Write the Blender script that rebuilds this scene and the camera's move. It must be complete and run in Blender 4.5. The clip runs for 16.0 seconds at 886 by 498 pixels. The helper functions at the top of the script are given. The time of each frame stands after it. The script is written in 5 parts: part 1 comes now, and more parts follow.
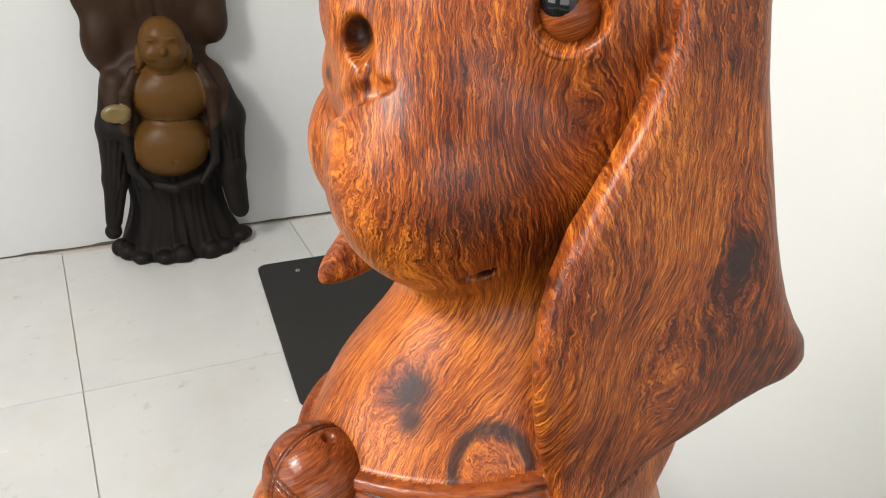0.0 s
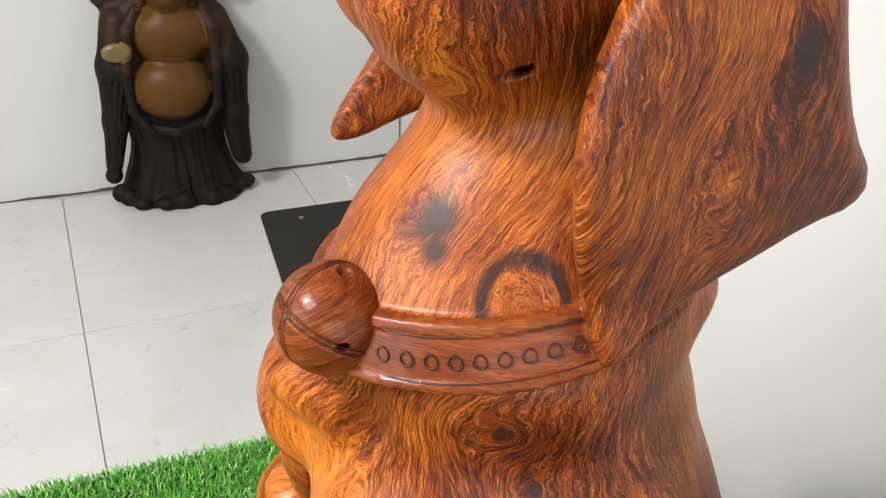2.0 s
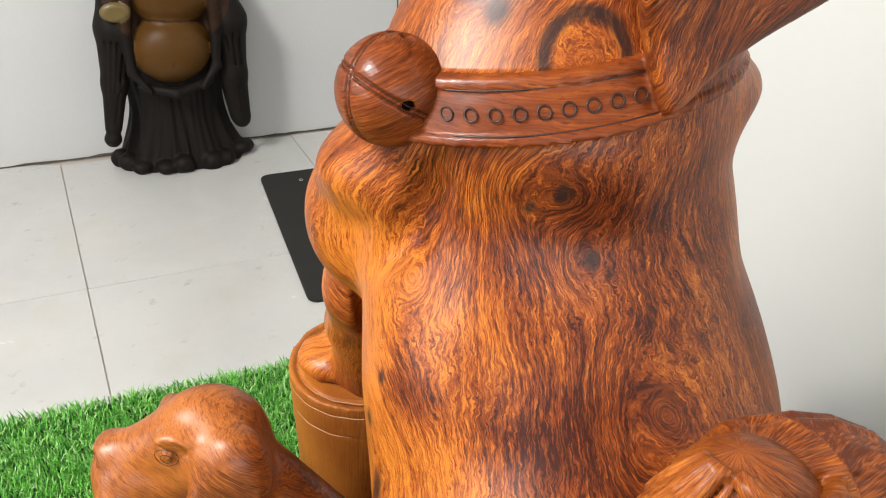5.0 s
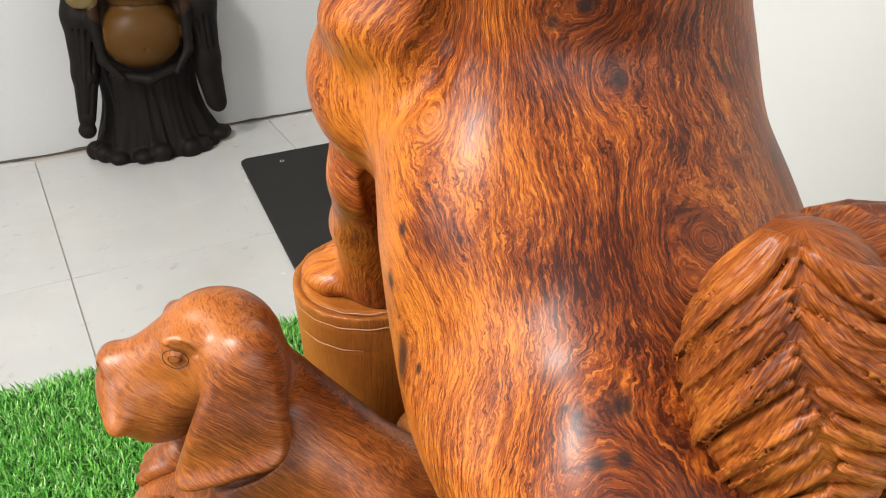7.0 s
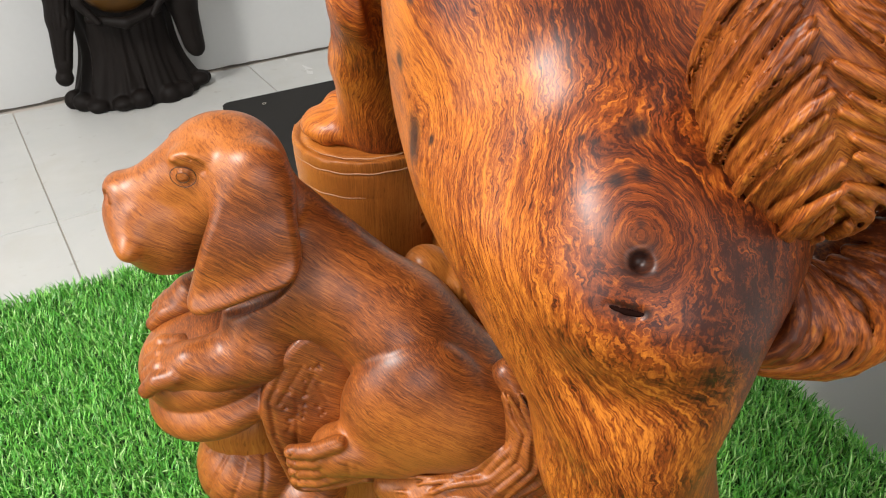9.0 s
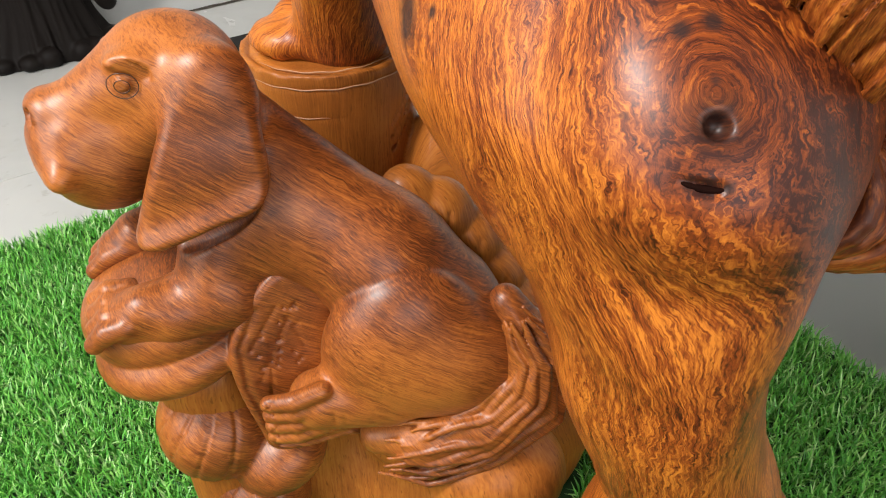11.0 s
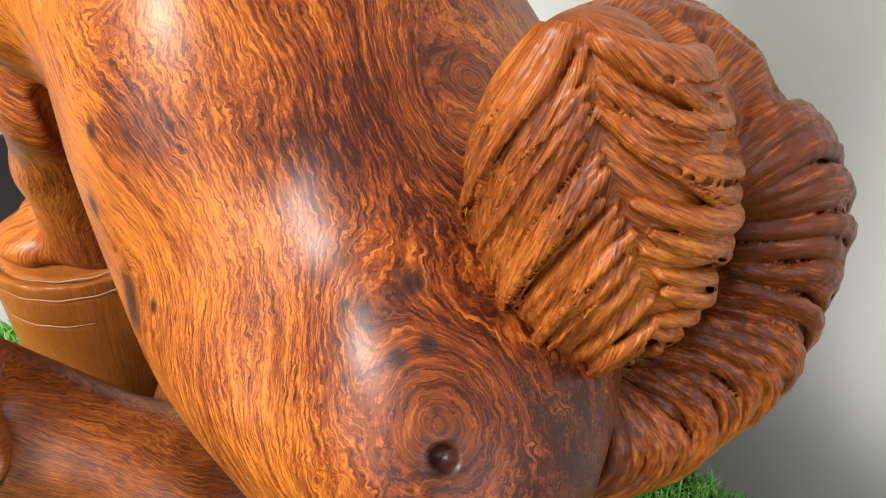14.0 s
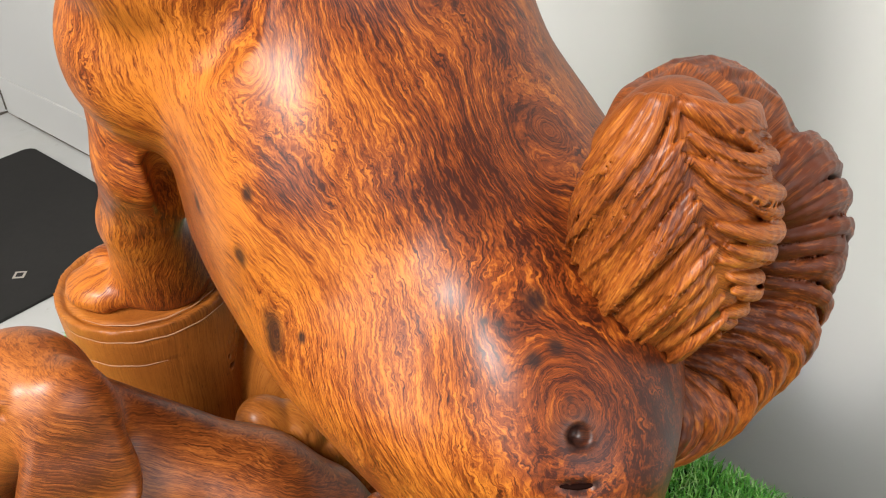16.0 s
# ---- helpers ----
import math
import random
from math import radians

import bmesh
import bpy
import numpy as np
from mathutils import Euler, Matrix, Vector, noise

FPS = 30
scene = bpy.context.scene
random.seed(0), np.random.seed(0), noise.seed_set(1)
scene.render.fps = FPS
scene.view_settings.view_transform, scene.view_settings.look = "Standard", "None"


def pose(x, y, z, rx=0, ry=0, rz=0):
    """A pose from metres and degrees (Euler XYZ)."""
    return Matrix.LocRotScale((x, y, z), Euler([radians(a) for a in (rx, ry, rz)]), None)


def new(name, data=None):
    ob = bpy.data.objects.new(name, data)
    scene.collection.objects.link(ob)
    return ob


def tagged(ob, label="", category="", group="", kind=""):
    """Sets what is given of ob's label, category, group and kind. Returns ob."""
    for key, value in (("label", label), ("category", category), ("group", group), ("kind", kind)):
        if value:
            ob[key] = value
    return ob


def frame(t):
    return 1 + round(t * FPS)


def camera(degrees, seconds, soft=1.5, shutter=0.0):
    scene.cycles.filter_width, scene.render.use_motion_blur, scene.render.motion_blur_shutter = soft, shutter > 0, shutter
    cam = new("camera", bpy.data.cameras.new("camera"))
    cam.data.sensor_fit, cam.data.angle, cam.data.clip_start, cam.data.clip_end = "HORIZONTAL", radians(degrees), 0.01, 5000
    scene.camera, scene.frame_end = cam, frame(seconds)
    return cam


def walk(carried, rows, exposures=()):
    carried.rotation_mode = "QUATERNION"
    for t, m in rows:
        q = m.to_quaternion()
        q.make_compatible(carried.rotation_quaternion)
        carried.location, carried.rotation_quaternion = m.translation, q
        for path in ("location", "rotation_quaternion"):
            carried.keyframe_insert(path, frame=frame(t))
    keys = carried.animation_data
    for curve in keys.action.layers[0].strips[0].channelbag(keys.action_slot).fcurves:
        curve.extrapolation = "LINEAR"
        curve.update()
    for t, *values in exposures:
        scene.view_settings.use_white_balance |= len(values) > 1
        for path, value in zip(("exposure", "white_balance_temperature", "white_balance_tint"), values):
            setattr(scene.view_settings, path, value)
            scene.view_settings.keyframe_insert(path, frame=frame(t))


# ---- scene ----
cam = camera(57.1, 16.0, soft=1.15)
METRES, EYE, TILT, LEAN, TURN = 0.85, 1.444, -30.1, -1.42, -20.0
ROWS = [
    (0.0, 0.0, 0.0, 0.0, 0.0, 0.0, -0.0),
    (0.5, 0.0133, 0.0093, -0.0207, 0.32, -0.69, -0.33),
    (1.0, 0.0037, 0.019, -0.0389, 0.27, -1.54, -0.78),
    (1.5, -0.0026, 0.0359, -0.06, 0.13, -1.99, -0.71),
    (2.0, -0.0147, 0.0425, -0.0882, 0.11, -2.03, -0.57),
    (2.5, -0.0342, 0.0421, -0.1152, 0.22, -1.58, -0.61),
    (3.0, -0.044, 0.0426, -0.1328, 0.25, -1.53, -0.66),
    (3.5, -0.048, 0.0388, -0.1598, 0.09, -1.74, -0.65),
    (4.0, -0.0533, 0.0317, -0.1921, -0.22, -2.03, -0.6),
    (6.5, -0.0642, 0.0481, -0.2784, -1.78, -2.52, 2.27),
    (7.0, -0.0842, 0.0542, -0.3223, -2.1, -2.48, 3.56),
    (7.5, -0.0938, 0.0485, -0.3597, -2.3, -2.91, 4.65),
    (8.0, -0.0924, 0.0422, -0.3943, -2.5, -3.46, 5.23),
    (8.5, -0.1042, 0.0476, -0.4264, -2.84, -4.04, 5.45),
    (9.0, -0.1139, 0.0439, -0.448, -3.44, -4.65, 5.65),
    (9.5, -0.1195, 0.0537, -0.4729, -4.76, -5.55, 6.34),
    (12.0, -0.1837, 0.1774, -0.4622, -16.04, -9.27, 12.54),
    (12.5, -0.1674, 0.1764, -0.4235, -21.64, -9.5, 15.57),
    (13.0, -0.1237, 0.1512, -0.4026, -23.41, -8.91, 15.68),
    (13.5, -0.0972, 0.1491, -0.3812, -21.79, -8.24, 14.24),
    (14.0, -0.0751, 0.1429, -0.3701, -20.3, -8.02, 13.15),
    (14.5, -0.0609, 0.1314, -0.3609, -19.71, -7.97, 12.97),
    (15.0, -0.085, 0.125, -0.3453, -20.69, -7.8, 14.04),
    (15.5, -0.1219, 0.1092, -0.3427, -23.42, -8.21, 15.37),
    (16.0, -0.1884, 0.1002, -0.3237, -26.14, -8.87, 16.81),
]
walk(cam, [(t, pose(0, 0, EYE, TILT, LEAN, TURN) @ pose(METRES * x, METRES * y, METRES * z, 90 + pitch, roll, yaw)) for t, x, y, z, yaw, pitch, roll in ROWS])

# ---- light ----
world = bpy.data.worlds.new("sky")
scene.world = world
world.use_nodes = True
wn = world.node_tree
sky = wn.nodes.new("ShaderNodeTexSky")
sky.sky_type = "NISHITA"
sky.sun_disc = False
sky.sun_elevation, sky.sun_rotation = radians(60), radians(200)
wn.links.new(sky.outputs[0], wn.nodes["Background"].inputs[0])
wn.nodes["Background"].inputs[1].default_value = 0.12


def area(name, m, sx, sy, power, colour):
    d = bpy.data.lights.new(name, "AREA")
    d.shape, d.size, d.size_y, d.energy, d.color = "RECTANGLE", sx, sy, power, colour
    o = new(name, d)
    o.matrix_world = m
    return o


# unseen area lamps: roof and side daylight, two small lamps, an added front fill
area("roof_daylight", pose(-1.75, 0.25, 2.99) @ pose(0, 0, 0, 0, -25, 0), 0.95, 1.5, 110, (1.0, 0.98, 0.95))
area("small_lamp", pose(-1.60, 0.36, 2.92) @ pose(0, 0, 0, 0, -35, 0), 0.24, 0.24, 38, (0.92, 0.96, 1.0))
area("small_lamp", pose(-1.76, 0.40, 2.92) @ pose(0, 0, 0, 0, -35, 0), 0.24, 0.24, 36, (1.0, 0.90, 0.76))
area("side_daylight", pose(-2.62, 0.0, 1.82, 90, 0, -90), 2.2, 1.5, 66, (1.0, 0.98, 0.95))
area("front_fill", pose(-0.5, -2.24, 1.7, 90, 0, 0), 2.4, 1.6, 50, (1.0, 0.99, 0.97))
scene.view_settings.exposure = -0.43


# ---- materials ----
def material(name):
    m = bpy.data.materials.new(name)
    m.use_nodes = True
    t = m.node_tree
    b = t.nodes["Principled BSDF"]
    return m, t, b


def node(t, kind, **kw):
    n = t.nodes.new(kind)
    for k, v in kw.items():
        n.inputs[k].default_value = v
    return n


def ramp(t, fac, stops):
    r = t.nodes.new("ShaderNodeValToRGB")
    e = r.color_ramp.elements
    while len(e) < len(stops):
        e.new(0.5)
    for el, (p, c) in zip(e, stops):
        el.position, el.color = p, (*c, 1)
    t.links.new(fac, r.inputs[0])
    return r.outputs[0]


def mix(t, fac, a, b, mode="MIX"):
    n = t.nodes.new("ShaderNodeMix")
    n.data_type, n.blend_type = "RGBA", mode
    if isinstance(fac, float):
        n.inputs[0].default_value = fac
    else:
        t.links.new(fac, n.inputs[0])
    for i, v in ((6, a), (7, b)):
        if isinstance(v, tuple):
            n.inputs[i].default_value = (*v, 1)
        else:
            t.links.new(v, n.inputs[i])
    return n.outputs[2]


def maths(t, op, a, b=None, c=None):
    n = t.nodes.new("ShaderNodeMath")
    n.operation = op
    for i, v in enumerate((a, b, c)):
        if v is None:
            continue
        if isinstance(v, (int, float)):
            n.inputs[i].default_value = v
        else:
            t.links.new(v, n.inputs[i])
    return n.outputs[0]


def noise_tex(t, vec, scale, detail=3.0, rough=0.5, distort=0.0):
    n = node(t, "ShaderNodeTexNoise", Scale=scale, Detail=detail, Roughness=rough, Distortion=distort)
    if vec is not None:
        t.links.new(vec, n.inputs["Vector"])
    return n.outputs[0]


def coords(t):
    return t.nodes.new("ShaderNodeTexCoord").outputs["Object"]


def scaled(t, vec, s):
    n = t.nodes.new("ShaderNodeMapping")
    n.inputs["Scale"].default_value = s
    t.links.new(vec, n.inputs[0])
    return n.outputs[0]


def bump(t, b, height, strength, distance):
    n = node(t, "ShaderNodeBump", Strength=strength, Distance=distance)
    t.links.new(height, n.inputs["Height"])
    t.links.new(n.outputs[0], b.inputs["Normal"])


def painted(name, colour, rough=0.45, stain=0.06, bumpy=0.15):
    m, t, b = material(name)
    c = coords(t)
    big = noise_tex(t, c, 2.3, 4)
    fine = noise_tex(t, c, 60, 3)
    dark = tuple(v * (1 - 2 * stain) for v in colour)
    col = mix(t, maths(t, "MULTIPLY_ADD", fine, 0.3, maths(t, "MULTIPLY", big, 0.7)), dark, colour)
    t.links.new(col, b.inputs["Base Color"])
    b.inputs["Roughness"].default_value = rough
    bump(t, b, maths(t, "MULTIPLY_ADD", fine, 0.2, big), bumpy, 0.004)
    return m


def grained(name, dark, mid, light, streak=960.0, along=36.0, gloss=0.2, coat=0.2, figure=1.0, sharp=1.0, relief=0.12):
    """Lacquered hardwood: fine streaks along the grain coordinate that the mesh carries, broad zones, black knot hearts."""
    m, t, b = material(name)
    at = t.nodes.new("ShaderNodeAttribute")
    at.attribute_name = "grain"
    g = at.outputs["Vector"]
    wm = t.nodes.new("ShaderNodeAttribute")
    wm.attribute_name = "warm"
    cm = t.nodes.new("ShaderNodeAttribute")
    cm.attribute_name = "calm"
    # wander of the grain at four sizes, across it only, less of it in the rings of a knot
    place, last = coords(t), g
    loose = maths(t, "SUBTRACT", 1.0, maths(t, "MULTIPLY", cm.outputs["Fac"], 0.85))
    for size, amount in ((13.0, 0.017), (55.0, 0.0046), (170.0, 0.0018), (420.0, 0.0005)):
        w = node(t, "ShaderNodeTexNoise", Scale=size, Detail=1.0)
        t.links.new(place, w.inputs["Vector"])
        sc = t.nodes.new("ShaderNodeVectorMath")
        sc.operation = "SCALE"
        t.links.new(w.outputs["Color"], sc.inputs[0])
        t.links.new(loose, sc.inputs["Scale"])
        v = t.nodes.new("ShaderNodeVectorMath")
        v.operation = "MULTIPLY_ADD"
        t.links.new(sc.outputs[0], v.inputs[0])
        v.inputs[1].default_value = (amount * figure, 0.0, amount * figure * 0.6)
        t.links.new(last, v.inputs[2])
        last = v.outputs[0]
    s1 = noise_tex(t, scaled(t, last, (streak, streak, along)), 1.0, 2, 0.55)
    s2 = noise_tex(t, scaled(t, last, (streak * 2.3, streak * 2.3, along * 1.8)), 1.0, 2, 0.6)
    s3 = noise_tex(t, scaled(t, last, (streak * 0.22, streak * 0.22, along * 0.5)), 1.0, 2, 0.5)
    zone = noise_tex(t, place, 11.0, 4, 0.55)
    burl = noise_tex(t, scaled(t, last, (260, 260, 110)), 1.0, 4, 0.65, 0.8)
    pores = noise_tex(t, scaled(t, last, (streak * 2.2, streak * 2.2, along * 7.0)), 1.0, 1, 0.5)
    even = maths(t, "SUBTRACT", 1.0, maths(t, "MULTIPLY", cm.outputs["Fac"], 0.58))
    f = maths(t, "ADD", maths(t, "MULTIPLY", maths(t, "SUBTRACT", s1, 0.5), 0.38), maths(t, "MULTIPLY", maths(t, "SUBTRACT", s2, 0.5), 0.44))
    f = maths(t, "MULTIPLY_ADD", f, even, 0.40)
    f = maths(t, "ADD", f, maths(t, "MULTIPLY", s3, 0.14))
    f = maths(t, "ADD", f, maths(t, "MULTIPLY", burl, 0.17))
    f = maths(t, "ADD", f, maths(t, "MULTIPLY", maths(t, "SUBTRACT", zone, 0.55), 0.50))
    f = maths(t, "ADD", f, maths(t, "MULTIPLY", wm.outputs["Fac"], 0.17))
    col = ramp(t, f, [(0.545 - 0.135 / sharp, dark), (0.545, mid), (0.545 + 0.175 / sharp, light)])
    pore = maths(t, "MINIMUM", maths(t, "MULTIPLY", maths(t, "MAXIMUM", maths(t, "SUBTRACT", pores, 0.63), 0.0), 6.0), 0.55)
    col = mix(t, pore, col, tuple(0.6 * q for q in dark))
    t.links.new(col, b.inputs["Base Color"])
    t.links.new(maths(t, "MULTIPLY_ADD", s1, 0.2, 0.42), b.inputs["Roughness"])
    b.inputs["Specular IOR Level"].default_value = 0.12
    b.inputs["Coat Weight"].default_value = coat
    b.inputs["Coat Roughness"].default_value = gloss
    bump(t, b, maths(t, "ADD", s1, maths(t, "MULTIPLY", s2, 0.5)), relief, 0.0012)
    return m


def knot_and_shade_mask(t, spots, place, soft, fibre):
    """Black hearts of knots, and shade painted into nostrils and mouth corner, with ragged edges."""
    total = None
    oval = scaled(t, place, (1.0, 1.0, 0.78))
    for c, r, ring in spots:
        p = (c[0] * CA + c[1] * SA, -c[0] * SA + c[1] * CA, 0.78 * c[2])
        d = t.nodes.new("ShaderNodeVectorMath")
        d.operation = "DISTANCE"
        t.links.new(oval, d.inputs[0])
        d.inputs[1].default_value = p
        q = maths(t, "ABSOLUTE", maths(t, "SUBTRACT", d.outputs["Value"], ring)) if ring else d.outputs["Value"]
        q = maths(t, "SUBTRACT", maths(t, "MULTIPLY_ADD", soft, 0.6, 0.92), maths(t, "DIVIDE", q, r))
        q = maths(t, "MAXIMUM", q, 0.0)
        total = q if total is None else maths(t, "MAXIMUM", total, q)
    total = maths(t, "MINIMUM", maths(t, "MULTIPLY", total, 1.15), 0.92)
    return maths(t, "MULTIPLY", total, maths(t, "MULTIPLY_ADD", fibre, -0.5, 1.2))


def burled(name, dark, mid, light, spots, gloss=0.33, coat=0.42):
    """Figured hardwood: growth layers round the heart of the log, bent by noise, cut through by the carved surface."""
    m, t, b = material(name)

    def attr(n, out):
        a = t.nodes.new("ShaderNodeAttribute")
        a.attribute_name = n
        return a.outputs[out]
    layer, warm, calm, g = attr("layer", "Fac"), attr("warm", "Fac"), attr("calm", "Fac"), attr("grain", "Vector")
    place = coords(t)
    tall = scaled(t, place, (1.0, 1.0, 0.52))
    loose = maths(t, "SUBTRACT", 1.0, maths(t, "MULTIPLY", calm, 0.35))
    curly = maths(t, "MULTIPLY_ADD", noise_tex(t, place, 16.0, 2), 2.6, -0.75)
    curly = maths(t, "MAXIMUM", maths(t, "MINIMUM", curly, 1.0), 0.30)
    bend = None
    for size, amount, kind in ((9.0, 0.036, 0), (36.0, 0.0075, 0), (120.0, 0.0058, 1), (300.0, 0.0036, 1), (700.0, 0.0013, 1)):
        n = maths(t, "SUBTRACT", noise_tex(t, place if kind else tall, size, 1.0), 0.5)
        n = maths(t, "MULTIPLY", n, amount)
        if kind:
            n = maths(t, "MULTIPLY", n, curly)
        bend = n if bend is None else maths(t, "ADD", bend, n)
    depth = maths(t, "MULTIPLY_ADD", bend, loose, layer)
    sep = t.nodes.new("ShaderNodeSeparateXYZ")
    t.links.new(g, sep.inputs[0])
    grid = t.nodes.new("ShaderNodeCombineXYZ")
    t.links.new(depth, grid.inputs[0])
    t.links.new(maths(t, "MULTIPLY", sep.outputs[0], 0.08), grid.inputs[1])
    t.links.new(sep.outputs[2], grid.inputs[2])
    rings = grid.outputs[0]
    r1 = noise_tex(t, scaled(t, rings, (1050, 1050, 40)), 1.0, 2, 0.55)
    r2 = noise_tex(t, scaled(t, rings, (2300, 2300, 130)), 1.0, 2, 0.6)
    r3 = noise_tex(t, scaled(t, rings, (260, 260, 10)), 1.0, 2, 0.5)
    fibre = noise_tex(t, scaled(t, g, (2100, 2100, 95)), 1.0, 2, 0.6)
    pores = noise_tex(t, scaled(t, g, (2600, 2600, 240)), 1.0, 1, 0.5)
    zone = noise_tex(t, place, 11.0, 4, 0.55)
    f = maths(t, "MULTIPLY", maths(t, "SUBTRACT", r1, 0.5), 0.54)
    f = maths(t, "ADD", f, maths(t, "MULTIPLY", maths(t, "SUBTRACT", r2, 0.5), 0.54))
    f = maths(t, "MULTIPLY", f, maths(t, "SUBTRACT", 1.0, maths(t, "MULTIPLY", calm, 0.45)))
    f = maths(t, "ADD", f, maths(t, "MULTIPLY", maths(t, "SUBTRACT", r3, 0.5), 0.20))
    f = maths(t, "ADD", f, maths(t, "MULTIPLY", maths(t, "SUBTRACT", fibre, 0.5), 0.24))
    f = maths(t, "ADD", f, maths(t, "MULTIPLY", maths(t, "SUBTRACT", zone, 0.55), 0.44))
    f = maths(t, "ADD", maths(t, "MULTIPLY_ADD", warm, 0.17, 0.54), f)
    col = ramp(t, f, [(0.22, tuple(0.45 * q for q in dark)), (0.39, dark), (0.54, mid), (0.72, light)])
    pore = maths(t, "MINIMUM", maths(t, "MULTIPLY", maths(t, "MAXIMUM", maths(t, "SUBTRACT", pores, 0.64), 0.0), 6.0), 0.6)
    col = mix(t, pore, col, tuple(0.6 * q for q in dark))
    col = mix(t, knot_and_shade_mask(t, spots, place, noise_tex(t, place, 90.0, 3), fibre), col, (0.016, 0.008, 0.007))
    t.links.new(col, b.inputs["Base Color"])
    t.links.new(maths(t, "MULTIPLY_ADD", r1, 0.2, 0.42), b.inputs["Roughness"])
    b.inputs["Specular IOR Level"].default_value = 0.12
    b.inputs["Coat Weight"].default_value = coat
    b.inputs["Coat Roughness"].default_value = gloss
    bump(t, b, maths(t, "ADD", fibre, r2), 0.12, 0.0012)
    return m


def plain(name, colour, rough=0.5, metal=0.0):
    m, t, b = material(name)
    b.inputs["Base Color"].default_value = (*colour, 1)
    b.inputs["Roughness"].default_value = rough
    b.inputs["Metallic"].default_value = metal
    return m


CA, SA = math.cos(radians(21)), math.sin(radians(21))
WALL = painted("white_wall_paint", (0.64, 0.632, 0.612), 0.35, 0.03)
DULLWALL = painted("greyish_wall_paint", (0.60, 0.60, 0.59), 0.45, 0.07)
# for unseen surfaces only, kept dark to cut the fill on the carving
SHADE = painted("dim_unseen_plaster", (0.30, 0.29, 0.27), 0.7, 0.1)
GROUT = painted("grey_grout", (0.46, 0.41, 0.36), 0.9)
RUBBER = painted("dark_rubber", (0.036, 0.034, 0.032), 0.9, 0.2, 0.4)
TURFBED = painted("turf_backing", (0.015, 0.06, 0.012), 0.9, 0.2)
# places of black knot hearts and of painted shade in nostrils and mouth corner, their radius, and the radius of a ring
HEARTS_AND_SHADE = [((-0.0148, 0.333, 1.164), 0.012, 0), ((-0.0156, 0.3242, 1.1516), 0.008, 0), ((0.1353, 0.3249, 1.2573), 0.0085, 0), ((0.1361, 0.3235, 1.2469), 0.006, 0), ((0.0275, 0.3023, 1.1352), 0.0045, 0.0205),
          ((0.0188, 0.1245, 0.8815), 0.0135, 0), ((0.0065, 0.1118, 0.8675), 0.003, 0), ((0.0125, 0.1094, 0.8665), 0.004, 0), ((0.0190, 0.107, 0.867), 0.003, 0), ((0.0177, 0.3345, 1.2407), 0.0055, 0),
          ((0.026, 0.1686, 0.9255), 0.0075, 0), ((0.0125, 0.1493, 0.910), 0.0046, 0), ((0.0247, 0.1493, 0.9119), 0.0046, 0), ((0.0205, 0.283, 1.073), 0.005, 0), ((0.005, 0.2854, 1.064), 0.0036, 0), ((0.0395, 0.2819, 1.0357), 0.005, 0),
          ((-0.0728, 0.2592, 0.8848), 0.011, 0), ((-0.0737, 0.2581, 0.8782), 0.010, 0), ((-0.0782, 0.2786, 0.9218), 0.0055, 0), ((-0.0706, 0.2737, 0.9583), 0.004, 0), ((-0.0863, 0.3211, 0.9335), 0.005, 0), ((-0.0645, 0.2394, 0.8903), 0.003, 0),
          ((-0.0592, 0.3823, 1.3185), 0.004, 0), ((-0.0402, 0.359, 1.346), 0.0085, 0), ((-0.0558, 0.3975, 1.3491), 0.006, 0), ((0.0064, 0.1683, 0.9204), 0.0026, 0), ((0.0018, 0.1739, 0.92), 0.0024, 0), ((0.0202, 0.1315, 0.8965), 0.003, 0)]
WOOD = burled("figured_red_hardwood", (0.045, 0.0075, 0.0022), (0.215, 0.044, 0.006), (0.54, 0.165, 0.019), HEARTS_AND_SHADE)
BELLWOOD = grained("striped_red_hardwood", (0.05, 0.010, 0.003), (0.17, 0.036, 0.007), (0.40, 0.12, 0.02), 1000.0, 14.0, 0.12, 0.3, 0.2, sharp=0.75)
COLLARWOOD = grained("banded_red_hardwood", (0.06, 0.012, 0.004), (0.17, 0.036, 0.007), (0.36, 0.10, 0.018), 1000.0, 22.0, 0.2, 0.25, 0.35, sharp=0.6)
PUPWOOD = grained("plain_brown_hardwood", (0.085, 0.020, 0.005), (0.225, 0.058, 0.0105), (0.44, 0.136, 0.024), 1400.0, 26.0, 0.36, 0.65, 0.75, sharp=1.15)
STUMPWOOD = grained("pale_brown_hardwood", (0.14, 0.038, 0.007), (0.33, 0.102, 0.016), (0.52, 0.195, 0.033), 800.0, 14.0, 0.25, 0.25, 0.4, sharp=0.5)
TAILWOOD = grained("carved_orange_hardwood", (0.085, 0.017, 0.004), (0.27, 0.066, 0.010), (0.52, 0.175, 0.024), 700.0, 40.0, 0.34, 0.3, 0.3, sharp=1.0, relief=0.4)
JOINT = painted("dirty_joint", (0.12, 0.10, 0.08), 0.9, 0.3)
CUTLINE = plain("dark_cut_line", (0.030, 0.009, 0.005), 0.45)
RAWWOOD = plain("raw_scratched_wood", (0.40, 0.20, 0.10), 0.6)
# char of the hip knot, and painted shade inside mouth corner and bell
CHAR_AND_SHADE = plain("char_and_hollow_shade", (0.010, 0.004, 0.003), 0.75)
CHAR_AND_SHADE.node_tree.nodes["Principled BSDF"].inputs["Specular IOR Level"].default_value = 0.0
DARKWOOD = painted("blackened_carved_wood", (0.012, 0.0085, 0.007), 0.6, 0.3, 0.3)
GILTWOOD = painted("amber_brown_wood", (0.125, 0.055, 0.011), 0.4, 0.3, 0.2)
